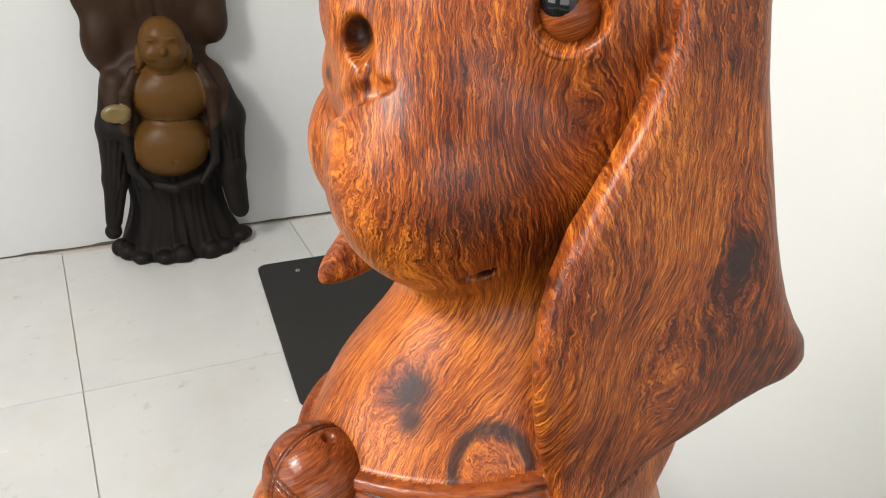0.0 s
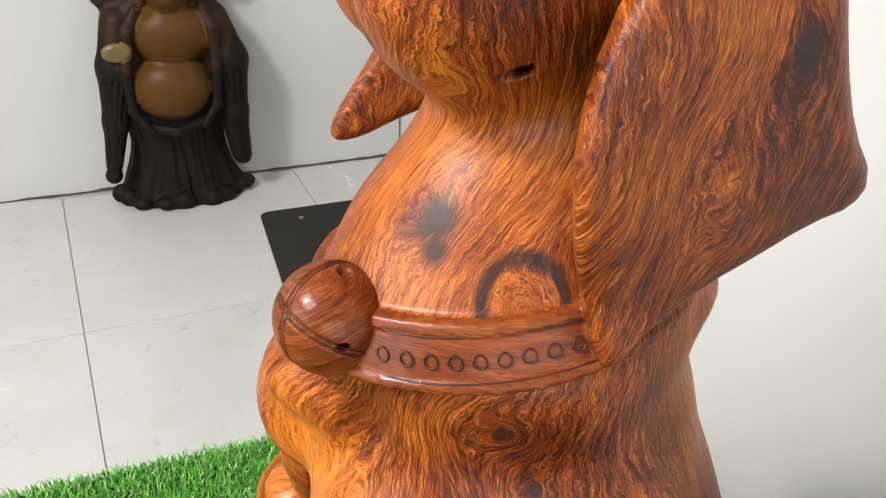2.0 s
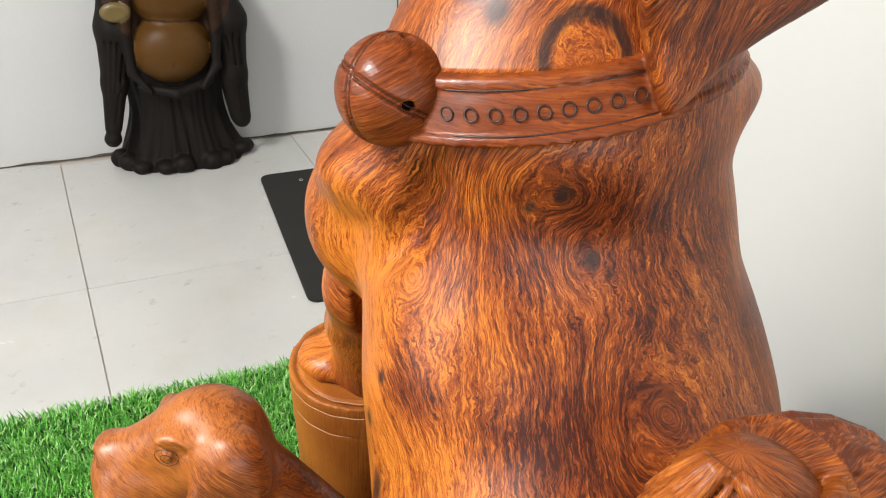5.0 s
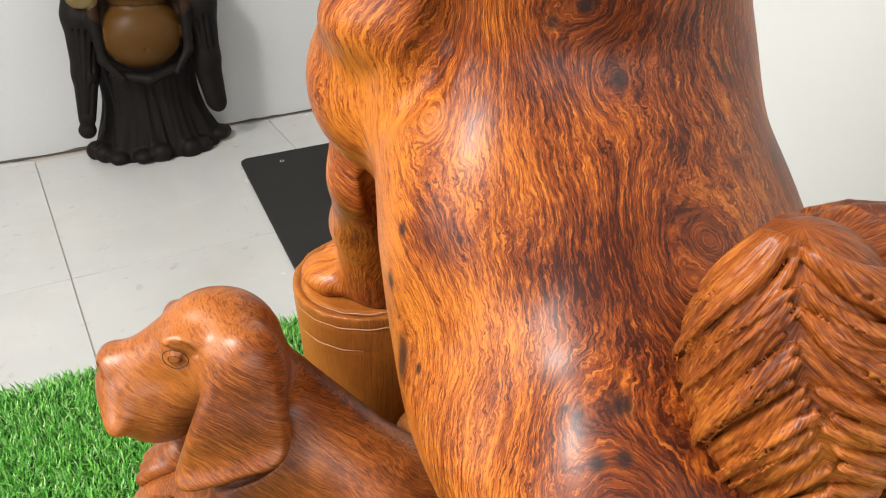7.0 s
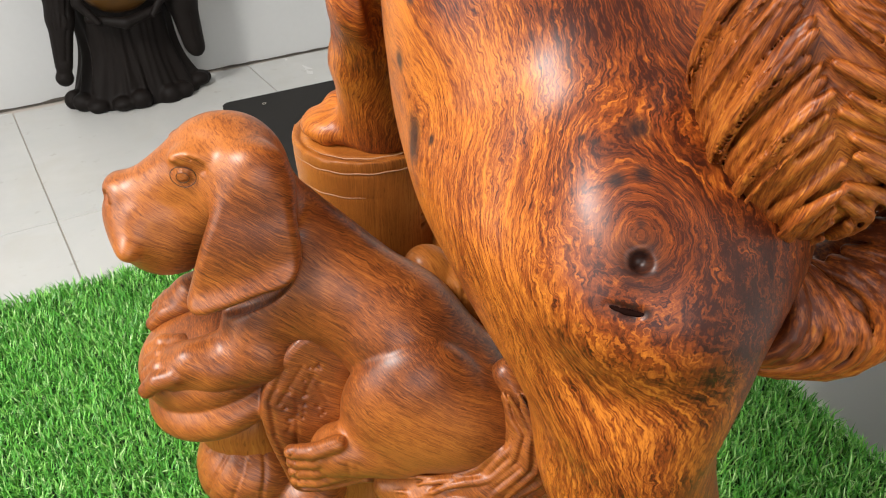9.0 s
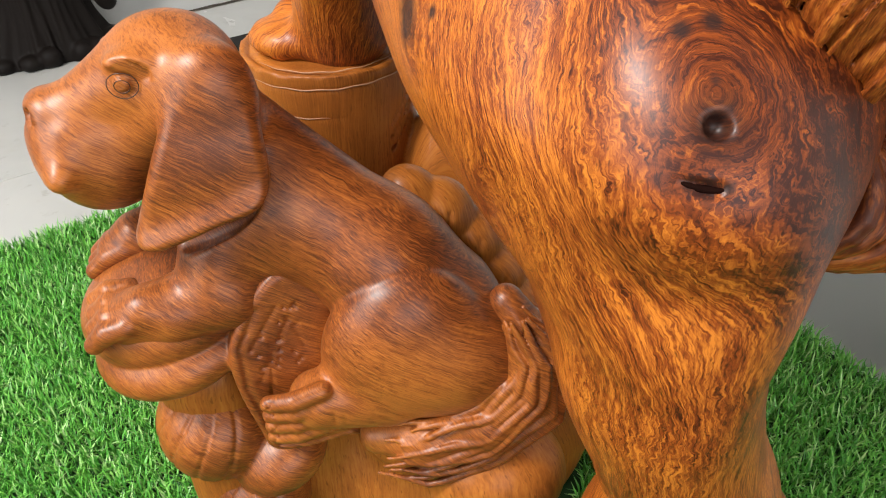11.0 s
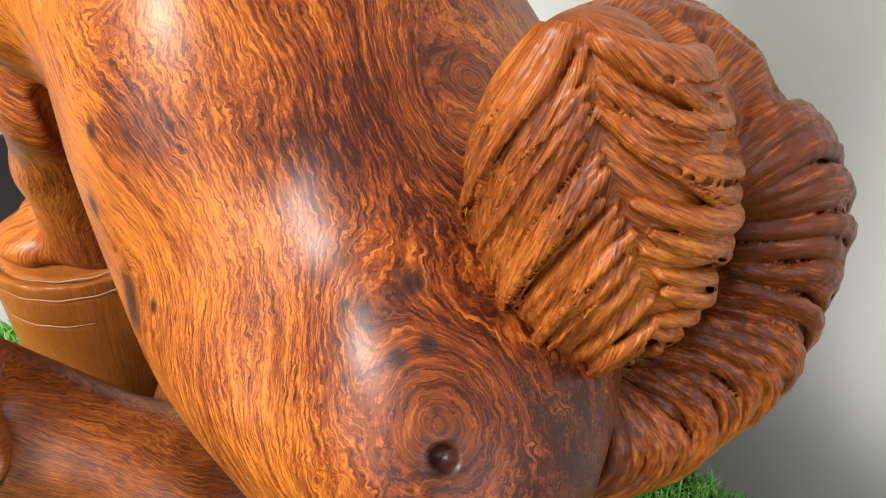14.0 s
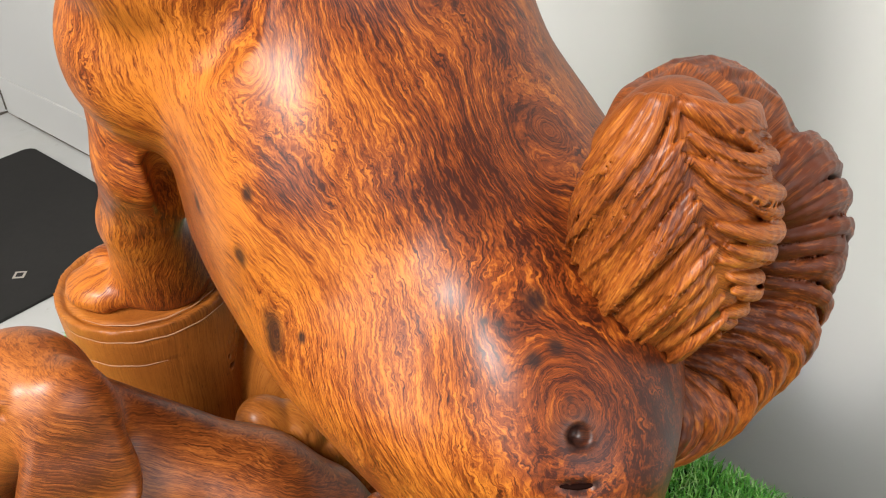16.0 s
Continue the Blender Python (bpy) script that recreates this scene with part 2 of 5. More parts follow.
BROWNWOOD = painted("dark_brown_carved_wood", (0.042, 0.019, 0.009), 0.5, 0.35, 0.3)
COIN = painted("worn_gilt", (0.17, 0.115, 0.035), 0.4, 0.2, 0.3)
for m in (DARKWOOD, RUBBER, GILTWOOD, BROWNWOOD):
    m.node_tree.nodes["Principled BSDF"].inputs["Specular IOR Level"].default_value = 0.15
BLACK = plain("polished_black", (0.006, 0.006, 0.007), 0.06)


def tile_material():
    m, t, b = material("cream_marble_tile")
    c = coords(t)
    info = t.nodes.new("ShaderNodeObjectInfo")
    off = t.nodes.new("ShaderNodeVectorMath")
    off.operation = "MULTIPLY_ADD"
    t.links.new(info.outputs["Random"], off.inputs[0])
    off.inputs[1].default_value = (7.0, 3.0, 5.0)
    t.links.new(c, off.inputs[2])
    p = off.outputs[0]
    cloud = noise_tex(t, p, 3.0, 5, 0.6, 0.6)
    vein = noise_tex(t, p, 2.6, 5, 0.6, 0.8)
    line = maths(t, "SUBTRACT", 1.0, maths(t, "MINIMUM", maths(t, "MULTIPLY", maths(t, "ABSOLUTE", maths(t, "SUBTRACT", vein, 0.5)), 16.0), 1.0))
    dirt = maths(t, "MAXIMUM", maths(t, "SUBTRACT", noise_tex(t, c, 17.0, 5, 0.65), 0.62), 0.0)
    smear = maths(t, "MAXIMUM", maths(t, "SUBTRACT", noise_tex(t, c, 4.5, 5, 0.6, 0.5), 0.52), 0.0)
    col = mix(t, cloud, (0.44, 0.445, 0.435), (0.60, 0.59, 0.565))
    col = mix(t, maths(t, "MINIMUM", maths(t, "MULTIPLY", smear, 2.0), 0.35), col, (0.48, 0.45, 0.39))
    col = mix(t, maths(t, "MULTIPLY", line, 0.14), col, (0.55, 0.53, 0.49))
    col = mix(t, maths(t, "MINIMUM", maths(t, "MULTIPLY", dirt, 4.0), 0.7), col, (0.30, 0.26, 0.21))
    t.links.new(col, b.inputs["Base Color"])
    t.links.new(maths(t, "MULTIPLY_ADD", cloud, 0.2, 0.14), b.inputs["Roughness"])
    return m


def turf_material():
    m, t, b = material("green_plastic_blade")
    geo = t.nodes.new("ShaderNodeNewGeometry")
    c = ramp(t, geo.outputs["Random Per Island"], [(0.0, (0.040, 0.21, 0.022)), (0.5, (0.115, 0.41, 0.048)), (0.85, (0.24, 0.55, 0.10)), (1.0, (0.52, 0.72, 0.34))])
    t.links.new(c, b.inputs["Base Color"])
    b.inputs["Roughness"].default_value = 0.42
    b.inputs["Transmission Weight"].default_value = 0.0
    return m


TILE = tile_material()
TURF = turf_material()


# ---- mesh helpers ----
def mesh_of(name, v, faces, mats):
    me = bpy.data.meshes.new(name)
    me.from_pydata(v, [], faces)
    for m in mats if isinstance(mats, (list, tuple)) else [mats]:
        me.materials.append(m)
    return me


def box_bm(x0, x1, y0, y1, z0, z1, bevel=0.0):
    bm = bmesh.new()
    bmesh.ops.create_cube(bm, size=1.0)
    for v in bm.verts:
        v.co = Vector((x0 + (v.co.x + 0.5) * (x1 - x0), y0 + (v.co.y + 0.5) * (y1 - y0), z0 + (v.co.z + 0.5) * (z1 - z0)))
    if bevel:
        bmesh.ops.bevel(bm, geom=bm.edges[:], offset=bevel, segments=2, affect="EDGES")
    return bm


def part(name, bm, material, parent=None, label=""):
    me = bpy.data.meshes.new(name)
    bm.to_mesh(me)
    bm.free()
    me.materials.append(material)
    o = new(name, me)
    if parent:
        o.parent = parent
    if label:
        o["label"] = label
    return o


# ---- setting ----
FLOOR_X0, FLOOR_X1, FLOOR_Y0, FLOOR_Y1, ROOM_H = -2.7, 0.83, -2.3, 2.72, 3.0
floor = tagged(part("floor", box_bm(FLOOR_X0 - 0.1, FLOOR_X1 + 0.1, FLOOR_Y0 - 0.1, FLOOR_Y1 + 0.1, -0.1, -0.004), GROUT), "pale cream marble tile floor with thin grey joints", "floor", "", "structure")
tagged(part("wall_back", box_bm(FLOOR_X0, FLOOR_X1, FLOOR_Y1, FLOOR_Y1 + 0.12, 0, ROOM_H), DULLWALL), "greyish white painted plaster wall with scuffs", "wall", "", "structure")
tagged(part("wall_right", box_bm(FLOOR_X1, FLOOR_X1 + 0.12, FLOOR_Y0, FLOOR_Y1 + 0.12, 0, ROOM_H), WALL), "smooth white painted wall", "wall", "", "structure")
def boxes(parts):
    bm, tmp = bmesh.new(), bpy.data.meshes.new("tmp")
    for b in parts:
        q = box_bm(*b)
        q.to_mesh(tmp)
        q.free()
        bm.from_mesh(tmp)
    return bm


X0, Y0, Y1 = FLOOR_X0, FLOOR_Y0, FLOOR_Y1
# unseen walls and ceiling, added to hold down bounce and frame the lamps
tagged(part("wall_left", boxes([(X0 - 0.12, X0, Y0, -1.15, 0, ROOM_H), (X0 - 0.12, X0, 1.15, Y1 + 0.12, 0, ROOM_H), (X0 - 0.12, X0, -1.15, 1.15, 2.60, ROOM_H), (X0 - 0.12, X0, -1.15, 1.15, 0, 1.04)]), SHADE), "unseen dim wall added round the side light's opening", "wall", "", "structure")
tagged(part("wall_front", boxes([(X0, -1.75, Y0 - 0.12, Y0, 0, ROOM_H), (0.75, FLOOR_X1, Y0 - 0.12, Y0, 0, ROOM_H), (-1.75, 0.75, Y0 - 0.12, Y0, 0, 0.85), (-1.75, 0.75, Y0 - 0.12, Y0, 2.55, ROOM_H)]), SHADE), "unseen dim wall added round the front fill's opening", "wall", "", "structure")
tagged(part("ceiling", boxes([(X0, -2.3, Y0, Y1, ROOM_H, ROOM_H + 0.1), (-1.2, FLOOR_X1, Y0, Y1, ROOM_H, ROOM_H + 0.1), (-2.3, -1.2, Y0, -0.6, ROOM_H, ROOM_H + 0.1), (-2.3, -1.2, 1.1, Y1, ROOM_H, ROOM_H + 0.1)]), SHADE), "unseen dim ceiling added, open where the roof lamps hang", "ceiling", "", "structure")

bm = bmesh.new()
joint = random.Random(5)
xs = np.linspace(X0, FLOOR_X1, 90)
strip = [(x, 0.003 + 0.006 * joint.random() ** 2, 0.002 + 0.004 * joint.random()) for x in xs]
rows = [[bm.verts.new((x, Y1 - d, 0.0005)) for x, h, d in strip], [bm.verts.new((x, Y1 - d * 0.6, h)) for x, h, d in strip], [bm.verts.new((x, Y1 + 0.002, h)) for x, h, d in strip]]
for a, b in zip(rows, rows[1:]):
    for k in range(len(xs) - 1):
        bm.faces.new((a[k], a[k + 1], b[k + 1], b[k]))
tagged(part("trim", bm, JOINT), "dirty dark joint along the foot of the wall", "trim", "", "structure")
tagged(part("trim", box_bm(FLOOR_X1 - 0.004, FLOOR_X1, Y1 - 0.004, Y1, 0.01, ROOM_H - 0.01), JOINT), "thin dark gap in the wall corner", "trim", "", "structure")
tagged(part("trim", box_bm(FLOOR_X1 - 0.003, FLOOR_X1, 0.4, Y1 - 0.08, 0.001, 0.007), JOINT), "dirty dark joint along the foot of the wall", "trim", "", "structure")

tagged(part("baseboard", box_bm(FLOOR_X1 - 0.006, FLOOR_X1, 1.45, Y1 - 0.05, 0.0075, 0.14, 0.001), WALL), "low white baseboard on the wall", "baseboard", "", "structure")

# turf platform
PX0, PX1, PY0, PY1, PZ = -1.3, 0.535, -0.9, 0.985, 0.385
platform = tagged(part("turf_platform", box_bm(PX0, PX1, PY0, PY1, 0, PZ, 0.006), TURFBED), "low white display platform covered with green artificial turf", "platform")

bm = bmesh.new()
ring = [(x + 0.03 * math.cos(radians(a + 15 * k)), y + 0.03 * math.sin(radians(a + 15 * k))) for x, y, a in ((0.715, 2.37, 0), (0.275, 2.37, 90), (0.275, 1.685, 180), (0.715, 1.685, 270)) for k in range(7)]
low, top = [bm.verts.new((x, y, 0.0003)) for x, y in ring], [bm.verts.new((x, y, 0.008)) for x, y in ring]
lid = [bm.verts.new((0.495 + (x - 0.495) * 0.985, 2.0275 + (y - 2.0275) * 0.985, 0.0095)) for x, y in ring]
bm.faces.new(lid)
for a, b in ((low, top), (top, lid)):
    for k in range(len(ring)):
        bm.faces.new((a[k - 1], a[k], b[k], b[k - 1]))
mat_ob = tagged(part("door_mat", bm, RUBBER), "thin dark grey rubber door mat on the floor", "mat")


for name, n, r, x, y in (("emblem", 12, 0.007, 0.369, 2.327), ("emblem", 4, 0.019, 0.388, 1.783)):
    bm = bmesh.new()
    outer = [bm.verts.new((x + r * math.cos(2 * math.pi * k / n), y + r * math.sin(2 * math.pi * k / n), 0.0105)) for k in range(n)]
    inner = [bm.verts.new((x + 0.6 * r * math.cos(2 * math.pi * k / n), y + 0.6 * r * math.sin(2 * math.pi * k / n), 0.0105)) for k in range(n)]
    foot = [bm.verts.new((v.co.x, v.co.y, 0.0085)) for v in outer]
    for k in range(n):
        bm.faces.new((outer[k - 1], outer[k], inner[k], inner[k - 1]))
        bm.faces.new((foot[k - 1], foot[k], outer[k], outer[k - 1]))
    part(name, bm, GROUT, mat_ob, "small pale printed mark")


# ---- implicit surfaces ----
class Field:
    """A signed distance on a grid, built up shape by shape, then meshed."""

    def __init__(self, lo, hi, h):
        self.lo, self.h = np.array(lo, np.float32), h
        self.n = np.ceil((np.array(hi) - np.array(lo)) / h).astype(int) + 1
        self.f = np.full(self.n, 1.0, np.float32)
        self.ax = [self.lo[i] + h * np.arange(self.n[i], dtype=np.float32) for i in range(3)]

    def part(self, lo, hi):
        s = []
        for i in range(3):
            a = max(0, int((lo[i] - self.lo[i]) / self.h))
            b = min(self.n[i], int((hi[i] - self.lo[i]) / self.h) + 2)
            s.append(slice(a, max(a, b)))
        s = tuple(s)
        g = np.ix_(*[self.ax[i][s[i]] for i in range(3)])
        return s, g

    def put(self, fn, lo, hi, k=0.01, cut=False):
        pad = k + 0.012
        s, (x, y, z) = self.part(np.array(lo) - pad, np.array(hi) + pad)
        if min(q.stop - q.start for q in s) <= 0:
            return
        d = fn(x, y, z).astype(np.float32)
        a = self.f[s]
        if cut:
            d, kk = -d, k
            hh = np.maximum(kk - np.abs(a - d), 0) / kk
            self.f[s] = np.maximum(a, d) + hh * hh * kk * 0.25
        else:
            hh = np.maximum(k - np.abs(a - d), 0) / k
            self.f[s] = np.minimum(a, d) - hh * hh * k * 0.25

    def ball(self, c, r, k=0.01, cut=False, turn=None):
        """An ellipsoid with radii r, turned by Euler degrees."""
        r = np.array((r, r, r) if isinstance(r, (int, float)) else r, float)
        R = np.array(Euler([radians(a) for a in turn]).to_matrix()) if turn else np.eye(3)
        e = np.sqrt(((R * r) ** 2).sum(1))

        def fn(x, y, z):
            p = (x - c[0], y - c[1], z - c[2])
            q = [sum(R[j, i] * p[j] for j in range(3)) for i in range(3)]
            k0 = np.sqrt(sum((q[i] / r[i]) ** 2 for i in range(3)))
            k1 = np.sqrt(sum((q[i] / r[i] ** 2) ** 2 for i in range(3)))
            return np.where(k0 < 0.05, -r.min(), k0 * (k0 - 1.0) / np.maximum(k1, 1e-6))
        self.put(fn, np.array(c) - e, np.array(c) + e, k, cut)

    def cone(self, a, b, ra, rb, k=0.01, cut=False):
        """A limb from a to b with radii ra and rb."""
        a, b = np.array(a, float), np.array(b, float)
        ab = b - a
        l2 = max(float(ab @ ab), 1e-9)

        def fn(x, y, z):
            t = np.clip(((x - a[0]) * ab[0] + (y - a[1]) * ab[1] + (z - a[2]) * ab[2]) / l2, 0, 1)
            return np.sqrt((x - a[0] - t * ab[0]) ** 2 + (y - a[1] - t * ab[1]) ** 2 + (z - a[2] - t * ab[2]) ** 2) - (ra + (rb - ra) * t)
        r = max(ra, rb)
        self.put(fn, np.minimum(a, b) - r, np.maximum(a, b) + r, k, cut)

    def chain(self, pts, radii, k=0.01, cut=False):
        for i in range(len(pts) - 1):
            self.cone(pts[i], pts[i + 1], radii[i], radii[i + 1], k, cut)

    def mesh(self):
        """Surface nets: a vertex in each cell that the surface crosses."""
        f, n = self.f, self.n
        ins = f < 0
        cnt = np.zeros(n - 1, np.int8)
        for i in (0, 1):
            for j in (0, 1):
                for k in (0, 1):
                    cnt += ins[i:n[0] - 1 + i, j:n[1] - 1 + j, k:n[2] - 1 + k]
        cell = np.argwhere((cnt > 0) & (cnt < 8))
        idx = np.full(n - 1, -1, np.int32)
        idx[tuple(cell.T)] = np.arange(len(cell))
        acc, num = np.zeros((len(cell), 3)), np.zeros(len(cell))
        for ax in range(3):
            o1, o2 = [a for a in range(3) if a != ax]
            for i in (0, 1):
                for j in (0, 1):
                    p = cell.copy()
                    p[:, o1] += i
                    p[:, o2] += j
                    q = p.copy()
                    q[:, ax] += 1
                    a, b = f[tuple(p.T)], f[tuple(q.T)]
                    c = (a < 0) != (b < 0)
                    w = np.where(c, a / np.where(a == b, 1, a - b), 0)
                    pt = p.astype(float)
                    pt[:, ax] += w
                    acc[c] += pt[c]
                    num += c
        v = acc / num[:, None]
        faces = []
        for ax in range(3):
            o1, o2 = (ax + 1) % 3, (ax + 2) % 3
            sl0, sl1 = [slice(None)] * 3, [slice(None)] * 3
            sl0[ax], sl1[ax] = slice(0, n[ax] - 1), slice(1, n[ax])
            a, b = ins[tuple(sl0)], ins[tuple(sl1)]
            e = np.argwhere(a != b)
            e = e[(e[:, o1] > 0) & (e[:, o2] > 0) & (e[:, o1] < n[o1] - 1) & (e[:, o2] < n[o2] - 1)]
            flip = a[tuple(e.T)]
            q = []
            for i, j in ((1, 1), (0, 1), (0, 0), (1, 0)):
                c = e.copy()
                c[:, o1] -= i
                c[:, o2] -= j
                q.append(idx[tuple(c.T)])
            q = np.stack(q, 1)
            q[~flip] = q[~flip][:, ::-1]
            faces.append(q)
        faces = np.concatenate(faces)
        return self.lo + v * self.h, faces


def eased(v, q, times, share=0.5):
    """The mesh with each vertex drawn towards the mean of its neighbours."""
    a = np.concatenate([q[:, k] for k in range(4)] + [q[:, (k + 1) % 4] for k in range(4)])
    b = np.concatenate([q[:, (k + 1) % 4] for k in range(4)] + [q[:, k] for k in range(4)])
    n = np.bincount(a, minlength=len(v))[:, None]
    for _ in range(times):
        m = np.stack([np.bincount(a, v[b, c], len(v)) for c in range(3)], 1) / np.maximum(n, 1)
        v = v + share * (m - v)
    return v, q


# the statue is laid out in (across, away, up): turned 21 degrees from the room
CA, SA = math.cos(radians(21)), math.sin(radians(21))


def to_room(p):
    return np.stack([p[:, 0] * CA + p[:, 1] * SA, -p[:, 0] * SA + p[:, 1] * CA, p[:, 2]], 1)


def joined(name, shells, mats, swirls=(), zones=()):
    """One mesh from several shells (verts, quads, material index), with the grain coordinate on its vertices."""
    vs, fs, ms, base = [], [], [], 0
    for v, f, m in shells:
        vs.append(v)
        fs.append(f + base)
        ms.append(np.full(len(f), m, np.int32))
        base += len(v)
    v, f, m = np.concatenate(vs), np.concatenate(fs), np.concatenate(ms)
    me = bpy.data.meshes.new(name)
    me.vertices.add(len(v))
    me.vertices.foreach_set("co", to_room(v).astype(np.float32).ravel())
    me.loops.add(len(f) * 4)
    me.loops.foreach_set("vertex_index", f.astype(np.int32).ravel())
    me.polygons.add(len(f))
    me.polygons.foreach_set("loop_start", (4 * np.arange(len(f))).astype(np.int32))
    me.polygons.foreach_set("material_index", m)
    me.polygons.foreach_set("use_smooth", np.ones(len(f), bool))
    for q in mats:
        me.materials.append(q)
    # grain coordinate (across, -, along) of each shell; it parts round each swirl and closes into rings at its heart
    kind = np.concatenate([np.full(len(q[0]), q[2], np.int32) for q in shells])
    along = {1: lambda p: np.stack([0.6 * p[:, 0] + 0.8 * p[:, 2], 0.12 * p[:, 1], 0.8 * p[:, 0] - 0.6 * p[:, 2]], 1),
             2: lambda p: np.stack([0.08 * np.arctan2(p[:, 0] + 0.13, 0.46 - p[:, 1]), 0.1 * p[:, 1], p[:, 2]], 1),
             3: tail_grain,
             7: lambda p: np.stack([0.6 * p[:, 2], 0.1 * p[:, 1], p[:, 0]], 1),
             6: lambda p: np.stack([0.9 * p[:, 2] - 0.4 * p[:, 0], 0.1 * p[:, 1], 0.9 * p[:, 0] + 0.4 * p[:, 2]], 1)}

    def trunk_grain(p):
        a = np.arctan2(p[:, 0] - TU(p[:, 2]), TD(p[:, 2]) + 0.05 - p[:, 1])
        g = np.stack([0.13 * a, 0.05 * p[:, 1], p[:, 2] + 0.6 * p[:, 1]], 1)
        leg = (p[:, 0] < -0.055) & (p[:, 1] > 0.405) & (p[:, 2] < 0.965)
        g[leg] = np.stack([0.045 * np.arctan2(p[:, 0] + 0.097, 0.487 - p[:, 1]) + 0.3 * p[:, 0], 0.05 * p[:, 1], p[:, 2]], 1)[leg]
        return g
    g, warm, calm = trunk_grain(v), np.zeros(len(v)), np.zeros(len(v))
    # depth in the growth layers: round the log, and out through its swellings
    layer = g[:, 0] + 0.5 * np.clip(trunk(v[:, 0], v[:, 1], v[:, 2]), -0.01, 0.05) * np.clip((1.22 - v[:, 2]) / 0.1, 0, 1) + 0.016 * np.sin(14 * v[:, 2] + 9 * v[:, 0])
    for c, r, amount in zones:
        warm += 0.78 * amount * np.exp(-(((v - np.array(c)) / r) ** 2).sum(1))
    for c, r, tall, tint, rings in swirls:
        c = np.array(c)
        c0 = trunk_grain(c[None])[0]
        d = np.sqrt((((v - c) / np.array([1.0, 1.0, tall])) ** 2).sum(1))
        d = d + 0.10 * r * (np.sin(70 * v[:, 0] + 45 * v[:, 2]) + np.sin(95 * v[:, 2] - 60 * v[:, 1] + 1.3))
        push = np.where(d > r, np.exp(-((d - r) / (1.6 * r)) ** 2), 1.0)
        w = rings / (1 + np.exp((d - 0.85 * r) / (0.30 * r)))
        side = g[:, 0] - c0[0]
        g[:, 0] -= 0.6 * side * push
        ring = np.stack([c0[0] + 1.9 * (d - 0.9 * r) + g[:, 0] - c0[0], np.full(len(v), c0[1]), c0[2] + 0.7 * (g[:, 2] - c0[2])], 1)
        g = g * (1 - w[:, None]) + ring * w[:, None]
        near = np.exp(-(d / (1.7 * r)) ** 2)
        layer += near * (0.65 * d + layer[np.argmin(d)] - layer)
        warm += tint * w
        calm = np.maximum(calm, w)
    warm[kind > 0] = 0.0
    for k, fn in along.items():
        g[kind == k] = fn(v[kind == k])
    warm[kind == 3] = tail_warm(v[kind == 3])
    for c, r, amount in PUP_ZONES:
        warm[kind == 1] += amount * np.exp(-(((v[kind == 1] - np.array(c)) / r) ** 2).sum(1))
    a = me.attributes.new("grain", "FLOAT_VECTOR", "POINT")
    a.data.foreach_set("vector", g.astype(np.float32).ravel())
    a = me.attributes.new("calm", "FLOAT", "POINT")
    a.data.foreach_set("value", calm.astype(np.float32))
    a = me.attributes.new("layer", "FLOAT", "POINT")
    a.data.foreach_set("value", layer.astype(np.float32))
    a = me.attributes.new("warm", "FLOAT", "POINT")
    a.data.foreach_set("value", warm.astype(np.float32))
    me.update(calc_edges=True)
    me.validate()
    return new(name, me)


def curve_of(zs, vs):
    zs, vs = np.array(zs), np.array(vs)
    m = np.gradient(vs, zs)

    def at(z):
        z = np.clip(z, zs[0], zs[-1])
        i = np.clip(np.searchsorted(zs, z) - 1, 0, len(zs) - 2)
        h = zs[i + 1] - zs[i]
        s = (z - zs[i]) / h
        return (2 * s ** 3 - 3 * s ** 2 + 1) * vs[i] + (s ** 3 - 2 * s ** 2 + s) * h * m[i] + (3 * s ** 2 - 2 * s ** 3) * vs[i + 1] + (s ** 3 - s ** 2) * h * m[i + 1]
    return at


# sections of the trunk of the body, from the hind leg to the neck
TZ = (0.64, 0.68, 0.74, 0.80, 0.86, 0.92, 0.98, 1.04, 1.10, 1.15, 1.20, 1.26)
TU = curve_of(TZ, (0.0537, 0.0456, 0.0382, 0.039, 0.0437, 0.0495, 0.0371, 0.0214, 0.0208, 0.0336, 0.056, 0.072))
TD = curve_of(TZ, (0.1708, 0.1878, 0.2406, 0.2987, 0.3393, 0.3884, 0.4312, 0.4066, 0.3678, 0.3801, 0.3914, 0.4037))
TA = curve_of(TZ, (0.0379, 0.0463, 0.058, 0.0984, 0.1273, 0.1355, 0.1278, 0.1227, 0.1009, 0.0916, 0.0834, 0.0778))
TB = curve_of(TZ, (0.0674, 0.0843, 0.143, 0.1938, 0.2299, 0.2148, 0.1908, 0.1242, 0.085, 0.0675, 0.0507, 0.0474))


def trunk(x, y, z):
    a, b = TA(z), TB(z)
    r = np.sqrt(((x - TU(z)) / a) ** 2 + ((y - TD(z)) / b) ** 2)
    side = (r - 1) * np.minimum(a, b) * 0.9
    side = side + 0.0016 * np.sin(36 * z + 21 * x) * np.sin(34 * x - 18 * y + 1.0) + 0.0003 * np.sin(75 * z - 50 * x + 30 * y)
    return np.maximum(side, np.abs(z - 0.95) - 0.31)


def on_trunk(u, z, out=0.0):
    """The near side of the trunk at (u, z), raised by out."""
    c = math.sqrt(max(0.0, 1 - ((u - float(TU(z))) / float(TA(z))) ** 2))
    return np.array((u, float(TD(z)) - float(TB(z)) * c - out, z))


